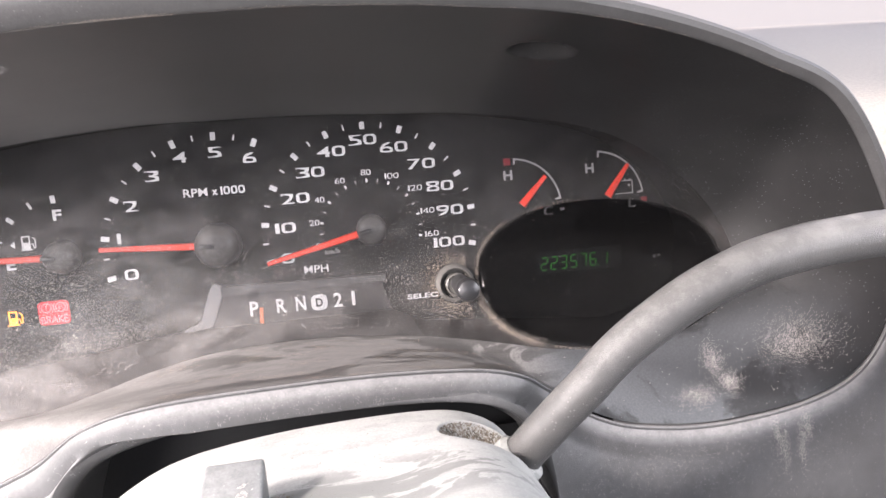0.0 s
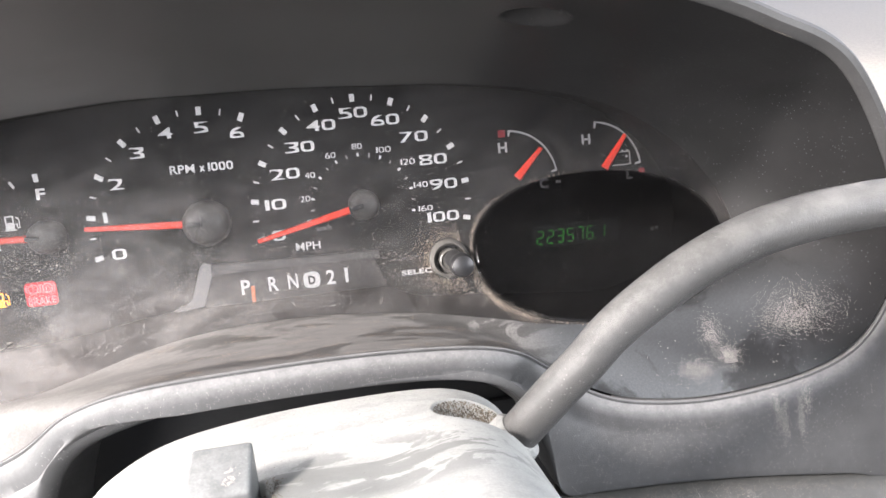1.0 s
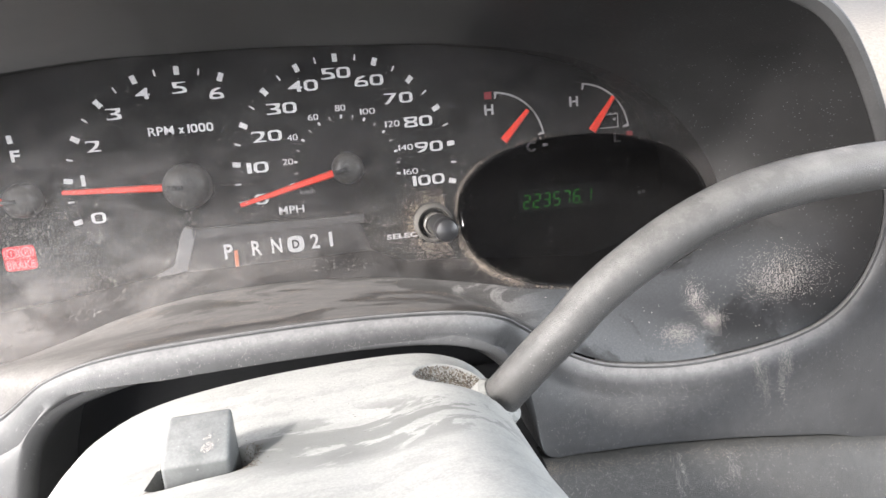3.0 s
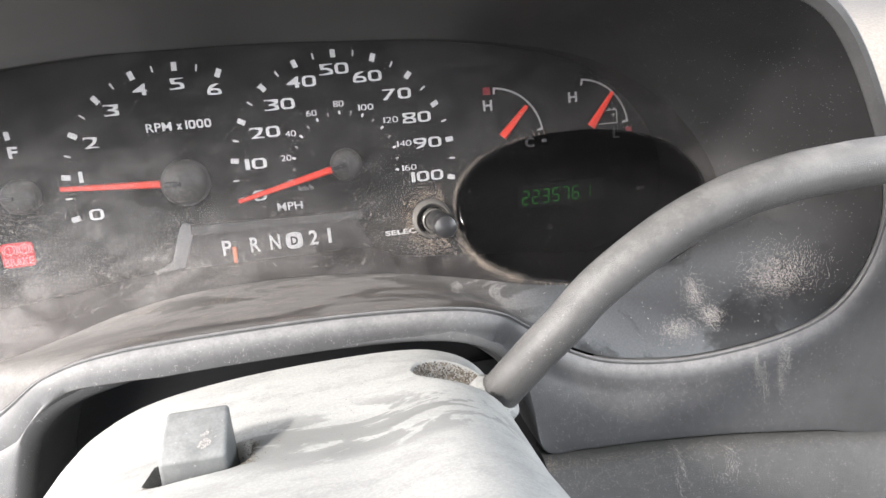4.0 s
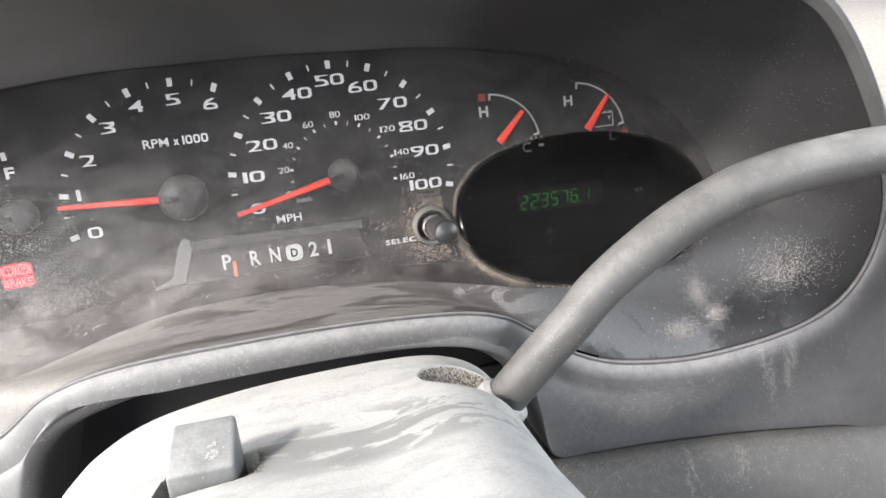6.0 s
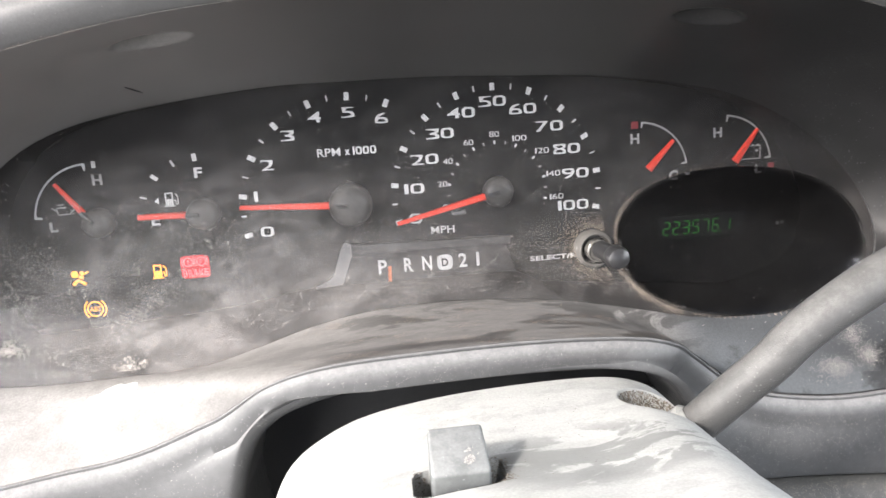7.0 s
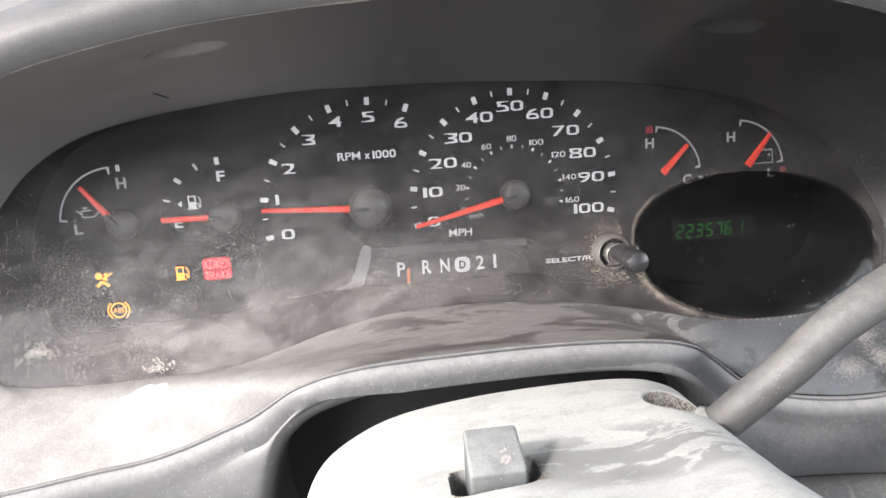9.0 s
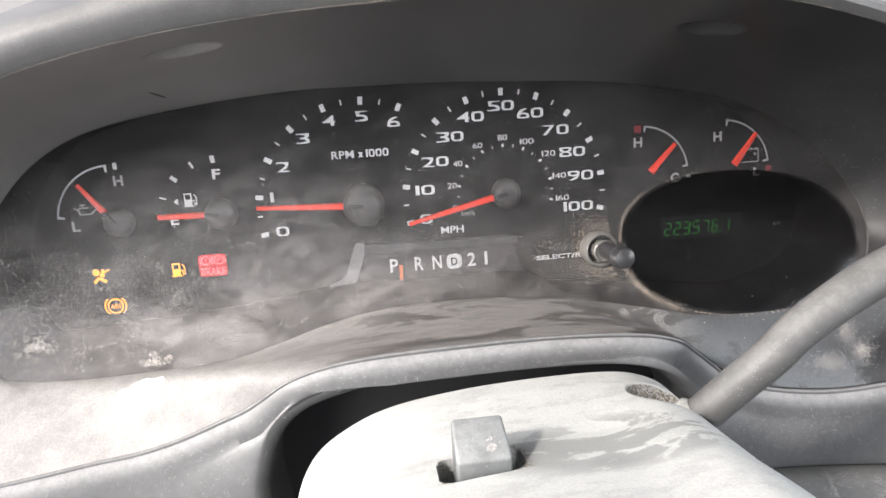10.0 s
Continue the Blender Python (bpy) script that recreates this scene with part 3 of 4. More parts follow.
def mark(name, x, z, length, width, angle, parent, material=None, y=-0.03):
    """A printed bar, its length along the angle."""
    c, s = math.cos(angle), math.sin(angle)
    pts = [(u * length / 2, v * width / 2) for u, v in ((-1, -1), (1, -1), (1, 1), (-1, 1))]
    return part(name, slab([(x + u * c - v * s, z + u * s + v * c) for u, v in pts], y, y + 0.02), material or M_PRINT, parent, smooth=False)


def arc_band(name, cx, cz, r, a0, a1, width, parent, material=None, tails=0.0, y=-0.03, n=28):
    """A printed arc with short inward tails at its ends."""
    angles = [radians(a0 + (a1 - a0) * k / n) for k in range(n + 1)]
    outer = [(cx + (r + width / 2) * math.cos(a), cz + (r + width / 2) * math.sin(a)) for a in angles]
    inner = [(cx + (r - width / 2) * math.cos(a), cz + (r - width / 2) * math.sin(a)) for a in angles]
    if tails:
        def end(a, sign):
            da = sign * width / r
            return [(cx + (r - tails) * math.cos(a + d), cz + (r - tails) * math.sin(a + d)) for d in (0, da)]
        s = 1 if a1 > a0 else -1
        e = end(angles[-1], -s)
        b = end(angles[0], s)
        inner = [b[0], b[1]] + inner[1:-1] + [e[1], e[0]]
        bm = bmesh.new()
        lo = [[bm.verts.new((x, y, z)) for x, z in row] for row in (outer, inner)]
        o, i = lo
        bm.faces.new((o[0], o[1], i[2], i[1], i[0]))
        for k in range(1, n - 1):
            bm.faces.new((o[k], o[k + 1], i[k + 2], i[k + 1]))
        bm.faces.new((o[n - 1], o[n], i[-1], i[-2], i[-3]))
        return part(name, bm, material or M_PRINT, parent, smooth=False)
    bm = bmesh.new()
    o = [bm.verts.new((x, y, z)) for x, z in outer]
    i = [bm.verts.new((x, y, z)) for x, z in inner]
    for k in range(n):
        bm.faces.new((o[k], o[k + 1], i[k + 1], i[k]))
    return part(name, bm, material or M_PRINT, parent, smooth=False)


# speedometer
MPH_STEP = radians(2.055)
SPEED_NUMS = {0: (-4.0, -0.96), 10: (-3.96, 0.46), 20: (-3.37, 1.79), 30: (-2.57, 2.93), 40: (-1.52, 3.81), 50: (-0.03, 4.24), 60: (1.40, 3.80), 70: (2.64, 2.92), 80: (3.44, 1.80), 90: (3.82, 0.61), 100: (3.66, -0.91)}
for n in range(0, 101, 5):
    a = math.pi / 2 - (n - 50) * MPH_STEP
    if n % 10 == 0:
        mark("tick_mark", 4.9 * math.cos(a), 4.9 * math.sin(a), 0.34, 0.22, a, dial_face)
        x, z = SPEED_NUMS[n]
        numeral(str(n), x, z, 0.47, {1: 0.60, 2: 1.30, 3: 1.50}[len(str(n))] if n != 10 else 0.94, dial_face)
    else:
        mark("tick_mark", 4.92 * math.cos(a), 4.92 * math.sin(a), 0.26, 0.065, a, dial_face)
KMH = {0: (-2.54, -0.52), 20: (-2.62, 0.57), 40: (-2.28, 1.62), 60: (-1.26, 2.42), 80: (-0.02, 2.72), 100: (1.18, 2.46), 120: (2.24, 1.80), 140: (2.74, 0.68), 160: (2.86, -0.44)}
for n in range(0, 161, 10):
    a = math.pi / 2 - (n / 1.609 - 50) * MPH_STEP
    if n % 20 == 0:
        mark("tick_mark", 2.34 * math.cos(a), 2.34 * math.sin(a), 0.16, 0.09, a, dial_face)
        x, z = KMH[n]
        numeral(str(n), x, z, 0.26, 0.21 * len(str(n)) + 0.04, dial_face, 0.5, 0.0)
    else:
        mark("tick_mark", 2.34 * math.cos(a), 2.34 * math.sin(a), 0.16, 0.05, a, dial_face, M_PRINT_DIM)
lettering("lettering", "MPH", -2.75, -1.59, 0.36, 1.12, dial_face, bold=0.012)
lettering("lettering", "km/h", -1.93, -0.84, 0.24, 0.66, dial_face, M_PRINT_DIM, bold=0.0)

# tachometer
RPM_C, RPM_R, RPM_STEP, RPM_A5 = (-6.98, -0.04), 4.946, radians(21.08), radians(87.13)
RPM_NUMS = {0: (-10.95, -1.00), 1: (-11.28, 0.66), 2: (-10.6, 2.06), 3: (-9.55, 3.32), 4: (-8.26, 4.06), 5: (-6.73, 4.18), 6: (-5.23, 3.82)}
for h in range(0, 13):
    a = RPM_A5 - (h / 2 - 5) * RPM_STEP
    x, z = RPM_C[0] + RPM_R * math.cos(a), RPM_C[1] + RPM_R * math.sin(a)
    if h % 2 == 0:
        mark("tick_mark", x, z, 0.36, 0.22, a, dial_face)
        numeral(str(h // 2), *RPM_NUMS[h // 2], 0.47, 0.17 if h == 2 else 0.60, dial_face)
    else:
        mark("tick_mark", x, z, 0.26, 0.06, a, dial_face)
lettering("lettering", "RPM", -7.77, 2.43, 0.37, 1.06, dial_face, bold=0.012)
lettering("lettering", "x", -6.92, 2.38, 0.25, 0.24, dial_face)
numeral("1000", -6.12, 2.43, 0.37, 1.08, dial_face, 0.6, 0.02)

# fuel gauge
for x, z, l, w in ((-13.82, 2.66, 0.34, 0.20), (-14.81, 2.45, 0.32, 0.10), (-15.68, 1.87, 0.34, 0.18), (-16.28, 1.0, 0.32, 0.07)):
    mark("tick_mark", x, z, l, w, math.atan2(z - 0.15, x + 13.6), dial_face)
lettering("lettering", "F", -13.72, 1.96, 0.48, 0.38, dial_face)
lettering("lettering", "E", -15.88, -0.05, 0.48, 0.38, dial_face)


def bars_icon(name, shapes, x, z, s, material, parent):
    """A symbol of plain convex pieces: each an outline in units of s."""
    bm = bmesh.new()
    for outline in shapes:
        bm.faces.new([bm.verts.new((x + u * s, -0.03, z + v * s)) for u, v in outline])
    return part(name, bm, material, parent, smooth=False)


def disc(u, v, r, n=20):
    return [(u + r * math.cos(2 * math.pi * k / n), v + r * math.sin(2 * math.pi * k / n)) for k in range(n)]


def bar(u0, v0, u1, v1, w):
    d = Vector((u1 - u0, v1 - v0)).normalized()
    o = Vector((-d.y, d.x)) * w / 2
    return [(u0 + o.x, v0 + o.y), (u0 - o.x, v0 - o.y), (u1 - o.x, v1 - o.y), (u1 + o.x, v1 + o.y)]


def pump_icon(x, z, s, material, parent, name="fuel_icon"):
    """A fuel pump: stand with a window, foot and hose."""
    body = [[(-.42, -.55), (.3, -.55), (.3, .05), (-.42, .05)], bar(-.36, .05, -.36, .62, .12), bar(.24, .05, .24, .62, .12), bar(-.42, .58, .3, .58, .12),
            bar(-.55, -.6, .44, -.6, .1), bar(.3, -.1, .5, -.1, .09), bar(.5, -.06, .54, -.5, .09), bar(.54, -.46, .72, -.42, .09), bar(.70, -.46, .70, .25, .09), bar(.72, .25, .48, .52, .09)]
    return bars_icon(name, body, x, z, s, material, parent)


pump_icon(-15.12, 0.84, 0.50, M_PRINT, dial_face)
bars_icon("arrow_mark", [[(-.5, 0), (.5, -.8), (.5, .8)]], -15.72, 0.80, 0.2, M_PRINT, dial_face)
# oil gauge
arc_band("gauge_arc", -18.55, 0.18, 2.53, 91, 175, 0.085, dial_face, M_PRINT, tails=0.30)
mark("tick_mark", -18.22, 2.66, 0.30, 0.17, math.pi / 2, dial_face)
lettering("lettering", "H", -18.16, 1.97, 0.48, 0.44, dial_face, M_PRINT_DIM)
lettering("lettering", "L", -20.34, 0.0, 0.46, 0.36, dial_face, M_PRINT_DIM)
bars_icon("oil_icon", [bar(-.5, -.3, .35, -.3, .1), bar(-.5, -.3, -.55, .2, .1), bar(-.55, .2, .2, .22, .1), bar(.35, -.3, 1.0, .3, .1), bar(-.9, .25, -.55, 0, .1), bar(-.25, .22, -.25, .42, .1), bar(-.45, .44, 0, .44, .1)], -19.77, 0.71, 0.6, M_PRINT_DIM, dial_face)
# temperature gauge
arc_band("gauge_arc", 6.98, 0.36, 2.40, 87, 7, 0.085, dial_face, M_PRINT_DIM, tails=0.26)
mark("tick_mark", 9.42, 0.14, 0.24, 0.13, 0.0, dial_face)
mark("tick_mark", 6.80, 2.66, 0.34, 0.34, 0.0, dial_face, M_RED_PRINT)
lettering("lettering", "H", 6.80, 2.01, 0.48, 0.44, dial_face, M_PRINT_DIM)
lettering("lettering", "C", 8.70, 0.12, 0.48, 0.44, dial_face, M_PRINT_DIM)
# voltmeter
arc_band("gauge_arc", 11.22, 0.36, 2.44, 86, 6, 0.085, dial_face, M_PRINT_DIM, tails=0.28)
lettering("lettering", "H", 10.95, 2.02, 0.48, 0.44, dial_face, M_PRINT_DIM)
lettering("lettering", "L", 13.05, 0.11, 0.42, 0.34, dial_face, M_PRINT_DIM)
mark("tick_mark", 13.70, 0.25, 0.30, 0.24, 0.0, dial_face, M_RED_PRINT)
bars_icon("battery_icon", [bar(-.9, -.5, .6, -.5, .08), bar(.6, -.54, .6, .5, .08), bar(-.3, .5, .64, .5, .08), bar(.0, .5, .0, .64, .2), bar(.4, .5, .4, .64, .2), bar(.2, .12, .45, .12, .08), bar(.32, 0, .32, .24, .08)], 12.75, 0.94, 0.62, M_PRINT_DIM, dial_face)


# needles and their caps
def needle(tip, base, hub, w0, w1, lift, cap_radius, cap_height, label, cap_material=None):
    """A tapered bar from the tip to the cap, and the domed cap over its spindle."""
    tip, base = Vector((tip[0], 0, tip[1])), Vector((base[0], 0, base[1]))
    d = (tip - base).normalized()
    o = Vector((-d.z, 0, d.x))
    rings = []
    for p, w in ((base, w0), (base.lerp(tip, 0.5), (w0 + w1) / 2), (tip, w1)):
        y = Vector((0, -lift, 0))
        rings.append([p + y + o * w / 2, p + y + o * w * 0.3 + Vector((0, -0.09, 0)), p + y - o * w * 0.3 + Vector((0, -0.09, 0)), p + y - o * w / 2, p + y + Vector((0, 0.06, 0))])
    ob = part("needle", skin(rings, True, True), M_NEEDLE, cluster, label)
    if cap_radius:
        prof = [(cap_radius, -0.05), (cap_radius, -cap_height * 0.45), (cap_radius * 0.94, -cap_height * 0.72), (cap_radius * 0.75, -cap_height * 0.92), (cap_radius * 0.45, -cap_height), (0.02, -cap_height * 1.02)]
        part("needle_cap", lathe(prof, *hub), cap_material or M_HUB, ob, "dusty charcoal domed cap")
        reach = Vector((hub[0], 0, hub[1])) - base
        mid = base + reach * 0.42
        part("needle_stem", box(mid.x, -cap_height * 0.86, mid.z, reach.length * 1.05, cap_height * 0.5, w0 * 0.62, 0.03, Matrix.Rotation(-math.atan2(reach.z, reach.x), 4, 'Y')), M_STEM, ob, "black needle stem")
    return ob


needle((-11.91, 0.27), (-7.55, 0.02), (-6.98, -0.02), 0.34, 0.20, 0.75, 1.00, 1.25, "long red tachometer needle")
needle((-4.88, -1.10), (-0.55, -0.10), (-0.02, 0.02), 0.34, 0.20, 0.45, 0.72, 0.78, "long red speedometer needle")
needle((-16.45, 0.18), (-14.2, 0.12), (-13.65, 0.10), 0.30, 0.26, 0.55, 0.72, 0.95, "short red fuel needle")
needle((-19.78, 1.93), (-18.75, 0.55), (-18.30, 0.05), 0.30, 0.18, 0.55, 0.66, 0.75, "short red oil needle")
needle((8.57, 1.82), (7.32, 0.52), (7, 0), 0.40, 0.20, 0.35, 0, 0, "short red temperature needle")
needle((12.85, 2.06), (11.72, 0.56), (11, 0), 0.42, 0.20, 0.25, 0, 0, "short red voltmeter needle")

# lit warning symbols
bars_icon("airbag_warning_light", [disc(-.45, .35, .36), disc(.25, .45, .2), bar(.1, .15, .9, .55, .14), bar(-.1, .1, .35, -.1, .3), bar(-.75, -.75, -.2, -.25, .3), bar(-.2, -.25, .5, -.75, .3)], -19.60, -2.40, 0.45, M_LAMP_AMBER, dial_face)
pump_icon(-16.10, -2.44, 0.50, M_LAMP_AMBER, dial_face, "fuel_warning_light")
arc_band("abs_warning_light", -19.15, -3.94, 0.34, 0, 360, 0.07, dial_face, M_LAMP_AMBER, n=40)
arc_band("abs_warning_light", -19.15, -3.94, 0.48, 130, 230, 0.07, dial_face, M_LAMP_AMBER)
arc_band("abs_warning_light", -19.15, -3.94, 0.48, -50, 50, 0.07, dial_face, M_LAMP_AMBER)
lettering("abs_warning_light", "ABS", -19.15, -3.94, 0.24, 0.50, dial_face, M_LAMP_AMBER, bold=0.0)
# glowing panel added for the lamp's red fill and bloom
part("brake_lamp_glow", slab(oval(-14.42, -2.36, 0.66, 0.54, 48, 7.0), -0.022, -0.004), M_LAMP_BACK, dial_face, "glowing red panel for the lamp's bloom")
for cx, body in ((-14.72, "!"), (-14.12, "P")):
    arc_band("brake_warning_light", cx, -2.12, 0.20, 0, 360, 0.06, dial_face, M_LAMP_RED, n=32)
    arc_band("brake_warning_light", cx, -2.12, 0.29, 140, 220, 0.05, dial_face, M_LAMP_RED)
    arc_band("brake_warning_light", cx, -2.12, 0.29, -40, 40, 0.05, dial_face, M_LAMP_RED)
    lettering("brake_warning_light", body, cx, -2.12, 0.22, 0.07 if body == "!" else 0.16, dial_face, M_LAMP_RED, bold=0.0)
lettering("brake_warning_light", "BRAKE", -14.42, -2.65, 0.34, 1.14, dial_face, M_LAMP_RED, bold=0.015)

# gear selector strip
part("selector_panel", slab([(-7.2, -2.45), (0.2, -2.45), (0.65, -3.95), (-7.6, -3.95)], -0.10, 0.0), M_WINDOW, dial_face, "charcoal gear strip")
part("selector_frame", slab([(-7.16, -1.98), (0.45, -2.15), (0.45, -2.44), (-7.14, -2.40)], -0.22, 0.0), M_FRAME_DIM, dial_face)
part("selector_frame", slab([(-7.50, -1.85), (-7.38, -1.82), (-7.16, -1.92), (-7.14, -2.39), (-7.66, -3.78), (-8.05, -3.82), (-8.89, -3.93), (-8.97, -3.82), (-8.38, -3.60), (-8.12, -3.40), (-7.67, -2.15)], -0.24, 0.0), M_FRAME, dial_face, "pale grey angled frame end")
# flat black strips paint the shade along the recess's edge
part("selector_shade_strip", slab([(-7.14, -2.40), (-7.00, -2.50), (-7.48, -3.84), (-7.66, -3.78)], -0.125, -0.10), M_OVAL, dial_face, "black strip painting the recess's shaded edge")
part("selector_shade_strip", slab([(-7.14, -2.40), (0.45, -2.44), (0.45, -2.53), (-7.00, -2.50)], -0.12, -0.10), M_OVAL, dial_face, "black strip painting the recess's shaded edge")
for body, x, w in (("P", -5.76, 0.40), ("R", -4.52, 0.44), ("N", -3.63, 0.46), ("2", -1.90, 0.40), ("1", -1.17, 0.15)):
    lettering("gear_letter", body, x, -3.14, 0.68, w, dial_face, y=-0.13, bold=0.02)
part("gear_letter_disc", slab(oval(-2.77, -3.17, 0.38, 0.38, 40, 3.0), -0.13, -0.1), M_PRINT, dial_face)
lettering("gear_letter", "D", -2.77, -3.17, 0.40, 0.32, dial_face, M_FACE, y=-0.14)
part("gear_pointer", box(-5.44, -0.25, -3.48, 0.17, 0.1, 0.74, 0.03, Matrix.Rotation(radians(3), 4, 'Y')), M_ORANGE, cluster, "orange gear pointer")
lettering("lettering", "SELECT/RESET", 3.16, -3.40, 0.24, 3.5, dial_face, M_PRINT)


# odometer figures
def seven(body, x, z, h, w, slant, parent):
    seg = {'a': ((0, 1), (1, 1)), 'b': ((1, 1), (1, .5)), 'c': ((1, .5), (1, 0)), 'd': ((0, 0), (1, 0)), 'e': ((0, .5), (0, 0)), 'f': ((0, 1), (0, .5)), 'g': ((0, .5), (1, .5))}
    on = {'2': "abged", '3': "abgcd", '5': "afgcd", '7': "abc", '6': "afgcde", '1': "bc"}
    bm = bmesh.new()
    for s in on[body]:
        (u0, v0), (u1, v1) = seg[s]
        p0 = Vector((x + u0 * w + v0 * h * slant, z + v0 * h))
        p1 = Vector((x + u1 * w + v1 * h * slant, z + v1 * h))
        d = (p1 - p0).normalized()
        p0, p1 = p0 + d * 0.035, p1 - d * 0.035
        bm.faces.new([bm.verts.new((q[0], -0.115, q[1])) for q in bar(p0.x, p0.y, p1.x, p1.y, 0.065)])
    return part("odometer_digit", bm, M_DIGITS, parent, smooth=False)


display = part("odometer_display", slab([(7.9, -3.0), (12.3, -3.0), (12.3, -1.9), (7.9, -1.9)], -0.108, -0.10), M_OVAL, cluster, "dim green odometer figures")
for k, d in enumerate("2235761"):
    seven(d, 8.10 + 0.505 * k + (0.09 if k == 6 else 0), -2.80, 0.62, 0.30, 0.10, display)
mark("odometer_digit", 11.06, -2.80, 0.07, 0.07, 0, display, M_DIGITS, y=-0.115)

bars_icon("display_mark", [bar(-.5, -.7, .5, -.7, .16), bar(-.5, -.7, -.6, .2, .16), bar(.5, -.7, .6, .2, .16), bar(-.6, .2, 0, .5, .16), bar(.6, .2, 0, .5, .16), bar(0, .5, 0, .9, .16)], 9.42, -4.02, 0.17, M_PRINT_DIM, dial_face)
# two pale discs for a smudge, drawn in the print colour
bars_icon("display_mark", [disc(-.8, -.2, .7), disc(.9, .1, .6)], 14.2, -2.66, 0.14, M_PRINT_DIM, dial_face)

# reset button
reset = part("reset_button", lathe([(0.36, -3.6), (0.36, -7.0), (0.40, -7.05), (0.44, -7.15), (0.44, -7.5), (0.38, -7.7), (0.2, -7.8), (0.02, -7.82)], 3.1, -2.12), M_RUBBER, cluster, "black round reset button")
part("bushing", lathe([(0.80, -4.75), (0.80, -5.1), (0.74, -5.3), (0.66, -5.38), (0.60, -5.33), (0.56, -5.1), (0.46, -5.05), (0.46, -5.6), (0.40, -5.65), (0.36, -5.6)], 3.0, -2.18), M_CHROME, reset, "glossy clear bushing ringed with dust")

# ---- steering column ----
column = thing("steering_column_cover", (-3, -16, -10), "grey plastic steering column cover coated in pale dust", "column cover")
# the cover's section at the dash end (x, z), over the top from the door side
SECTION = [(-9.9, -14.0), (-9.9, -10.5), (-9.7, -8.4), (-9.0, -6.95), (-7.8, -6.05), (-6.3, -5.48), (-4.0, -5.15), (-1.4, -5.02), (0.8, -5.05), (2.0, -5.28), (2.9, -5.8), (3.5, -6.7), (3.9, -8.0), (4.3, -10.0), (4.6, -14.0)]
section = spline([(x, z, 0) for x, z in SECTION], 560)
rings = []
for y, rise, grow in ((-9.6, -3.2, 0.90), (-10.9, -1.25, 0.95), (-11.25, -0.48, 0.975), (-11.40, -0.15, 0.992), (-11.55, 0.0, 1.0), (-12.5, 0.06, 1.0), (-14.0, 0.20, 1.0), (-15.5, 0.34, 1.0), (-17.0, 0.50, 1.0), (-17.7, 0.56, 1.0), (-18.1, 0.62, 1.003), (-19.5, 0.78, 1.02), (-21.5, 1.0, 1.02), (-23.5, 1.1, 1.02), (-24.2, 0.7, 0.96)):
    ring = []
    for p in section:
        drop = 0.25 * (-11.45 - y) / 5.0 if y < -11.45 else 0.0
        side = smooth_step(1.0, 4.0, p.x)
        flat = 0.45 * smooth_step(-12.0, -16.0, y) * (1 - smooth_step(-1.0, 2.5, p.x))
        ring.append(Vector((-3 + (p.x + 3) * grow, y, p.y + rise - drop * side * 1.6 - flat)))
    rings.append(ring)
dense = []
for a, b in zip(rings, rings[1:]):
    steps = 30 if -17.5 < a[0].y < -11.5 else 8
    for m in range(steps):
        dense.append([p.lerp(q, m / steps) for p, q in zip(a, b)])
dense.append(rings[-1])
# pocket where the lever leaves, and the wells beside the switch
for ring in dense:
    for p in ring:
        r = math.hypot((p.x - 2.25) / 1.40, (p.y + 13.45) / 1.00)
        p.z -= 0.95 * max(0.0, 1 - r ** 2.5)
        r = (abs((p.x + 4.20) / 1.10) ** 5 + abs((p.y + 16.42) / 0.74) ** 5) ** 0.2
        p.z -= 1.30 * (1 - smooth_step(0.88, 1.0, r))
cover = part("cover", skin(dense, False, False), M_COLUMN, column, "pale dust-coated column cover")
bm = box(0, 0, 0, 1.40, 1.22, 1.3, 0.10)
for v in bm.verts:
    if v.co.z > 0:
        v.co.x *= 0.98 - 0.03 * v.co.y
        v.co.z += 0.50 * v.co.y
bmesh.ops.transform(bm, matrix=Matrix.Translation((-4.17, -16.48, -5.05)), verts=bm.verts)
button = part("hazard_switch", bm, M_BUTTON, column, "square grey hazard switch button")

# ---- gear lever ----
lever = thing("gear_lever", (3, -13.2, -6.4), "worn grey curved column gear lever coated in dust", "gear lever")
path = spline([(2.25, -13.0, -7.3), (3.08, -13.3, -6.3), (4.26, -13.9, -4.86), (5.03, -14.2, -4.04), (5.78, -14.25, -3.32), (6.75, -14.3, -2.62), (8.27, -14.3, -1.78), (9.93, -14.3, -1.15), (11.62, -14.3, -0.82), (13.0, -14.3, -0.70), (14.6, -14.3, -0.64), (18.5, -14.2, -0.75)], 80)
part("rod", tube(path, [0.58 + 0.09 * smooth_step(20, 60, k) for k in range(79)] + [0.5]), M_LEVER, lever, "curved grey lever rod")
d = (path[14] - path[8]).normalized()
part("collar", tube([path[6] + d * s for s in (0, 0.15, 0.5, 0.62)], [0.70, 0.80, 0.77, 0.62]), M_COLUMN, lever, "pale worn collar at the lever's foot")

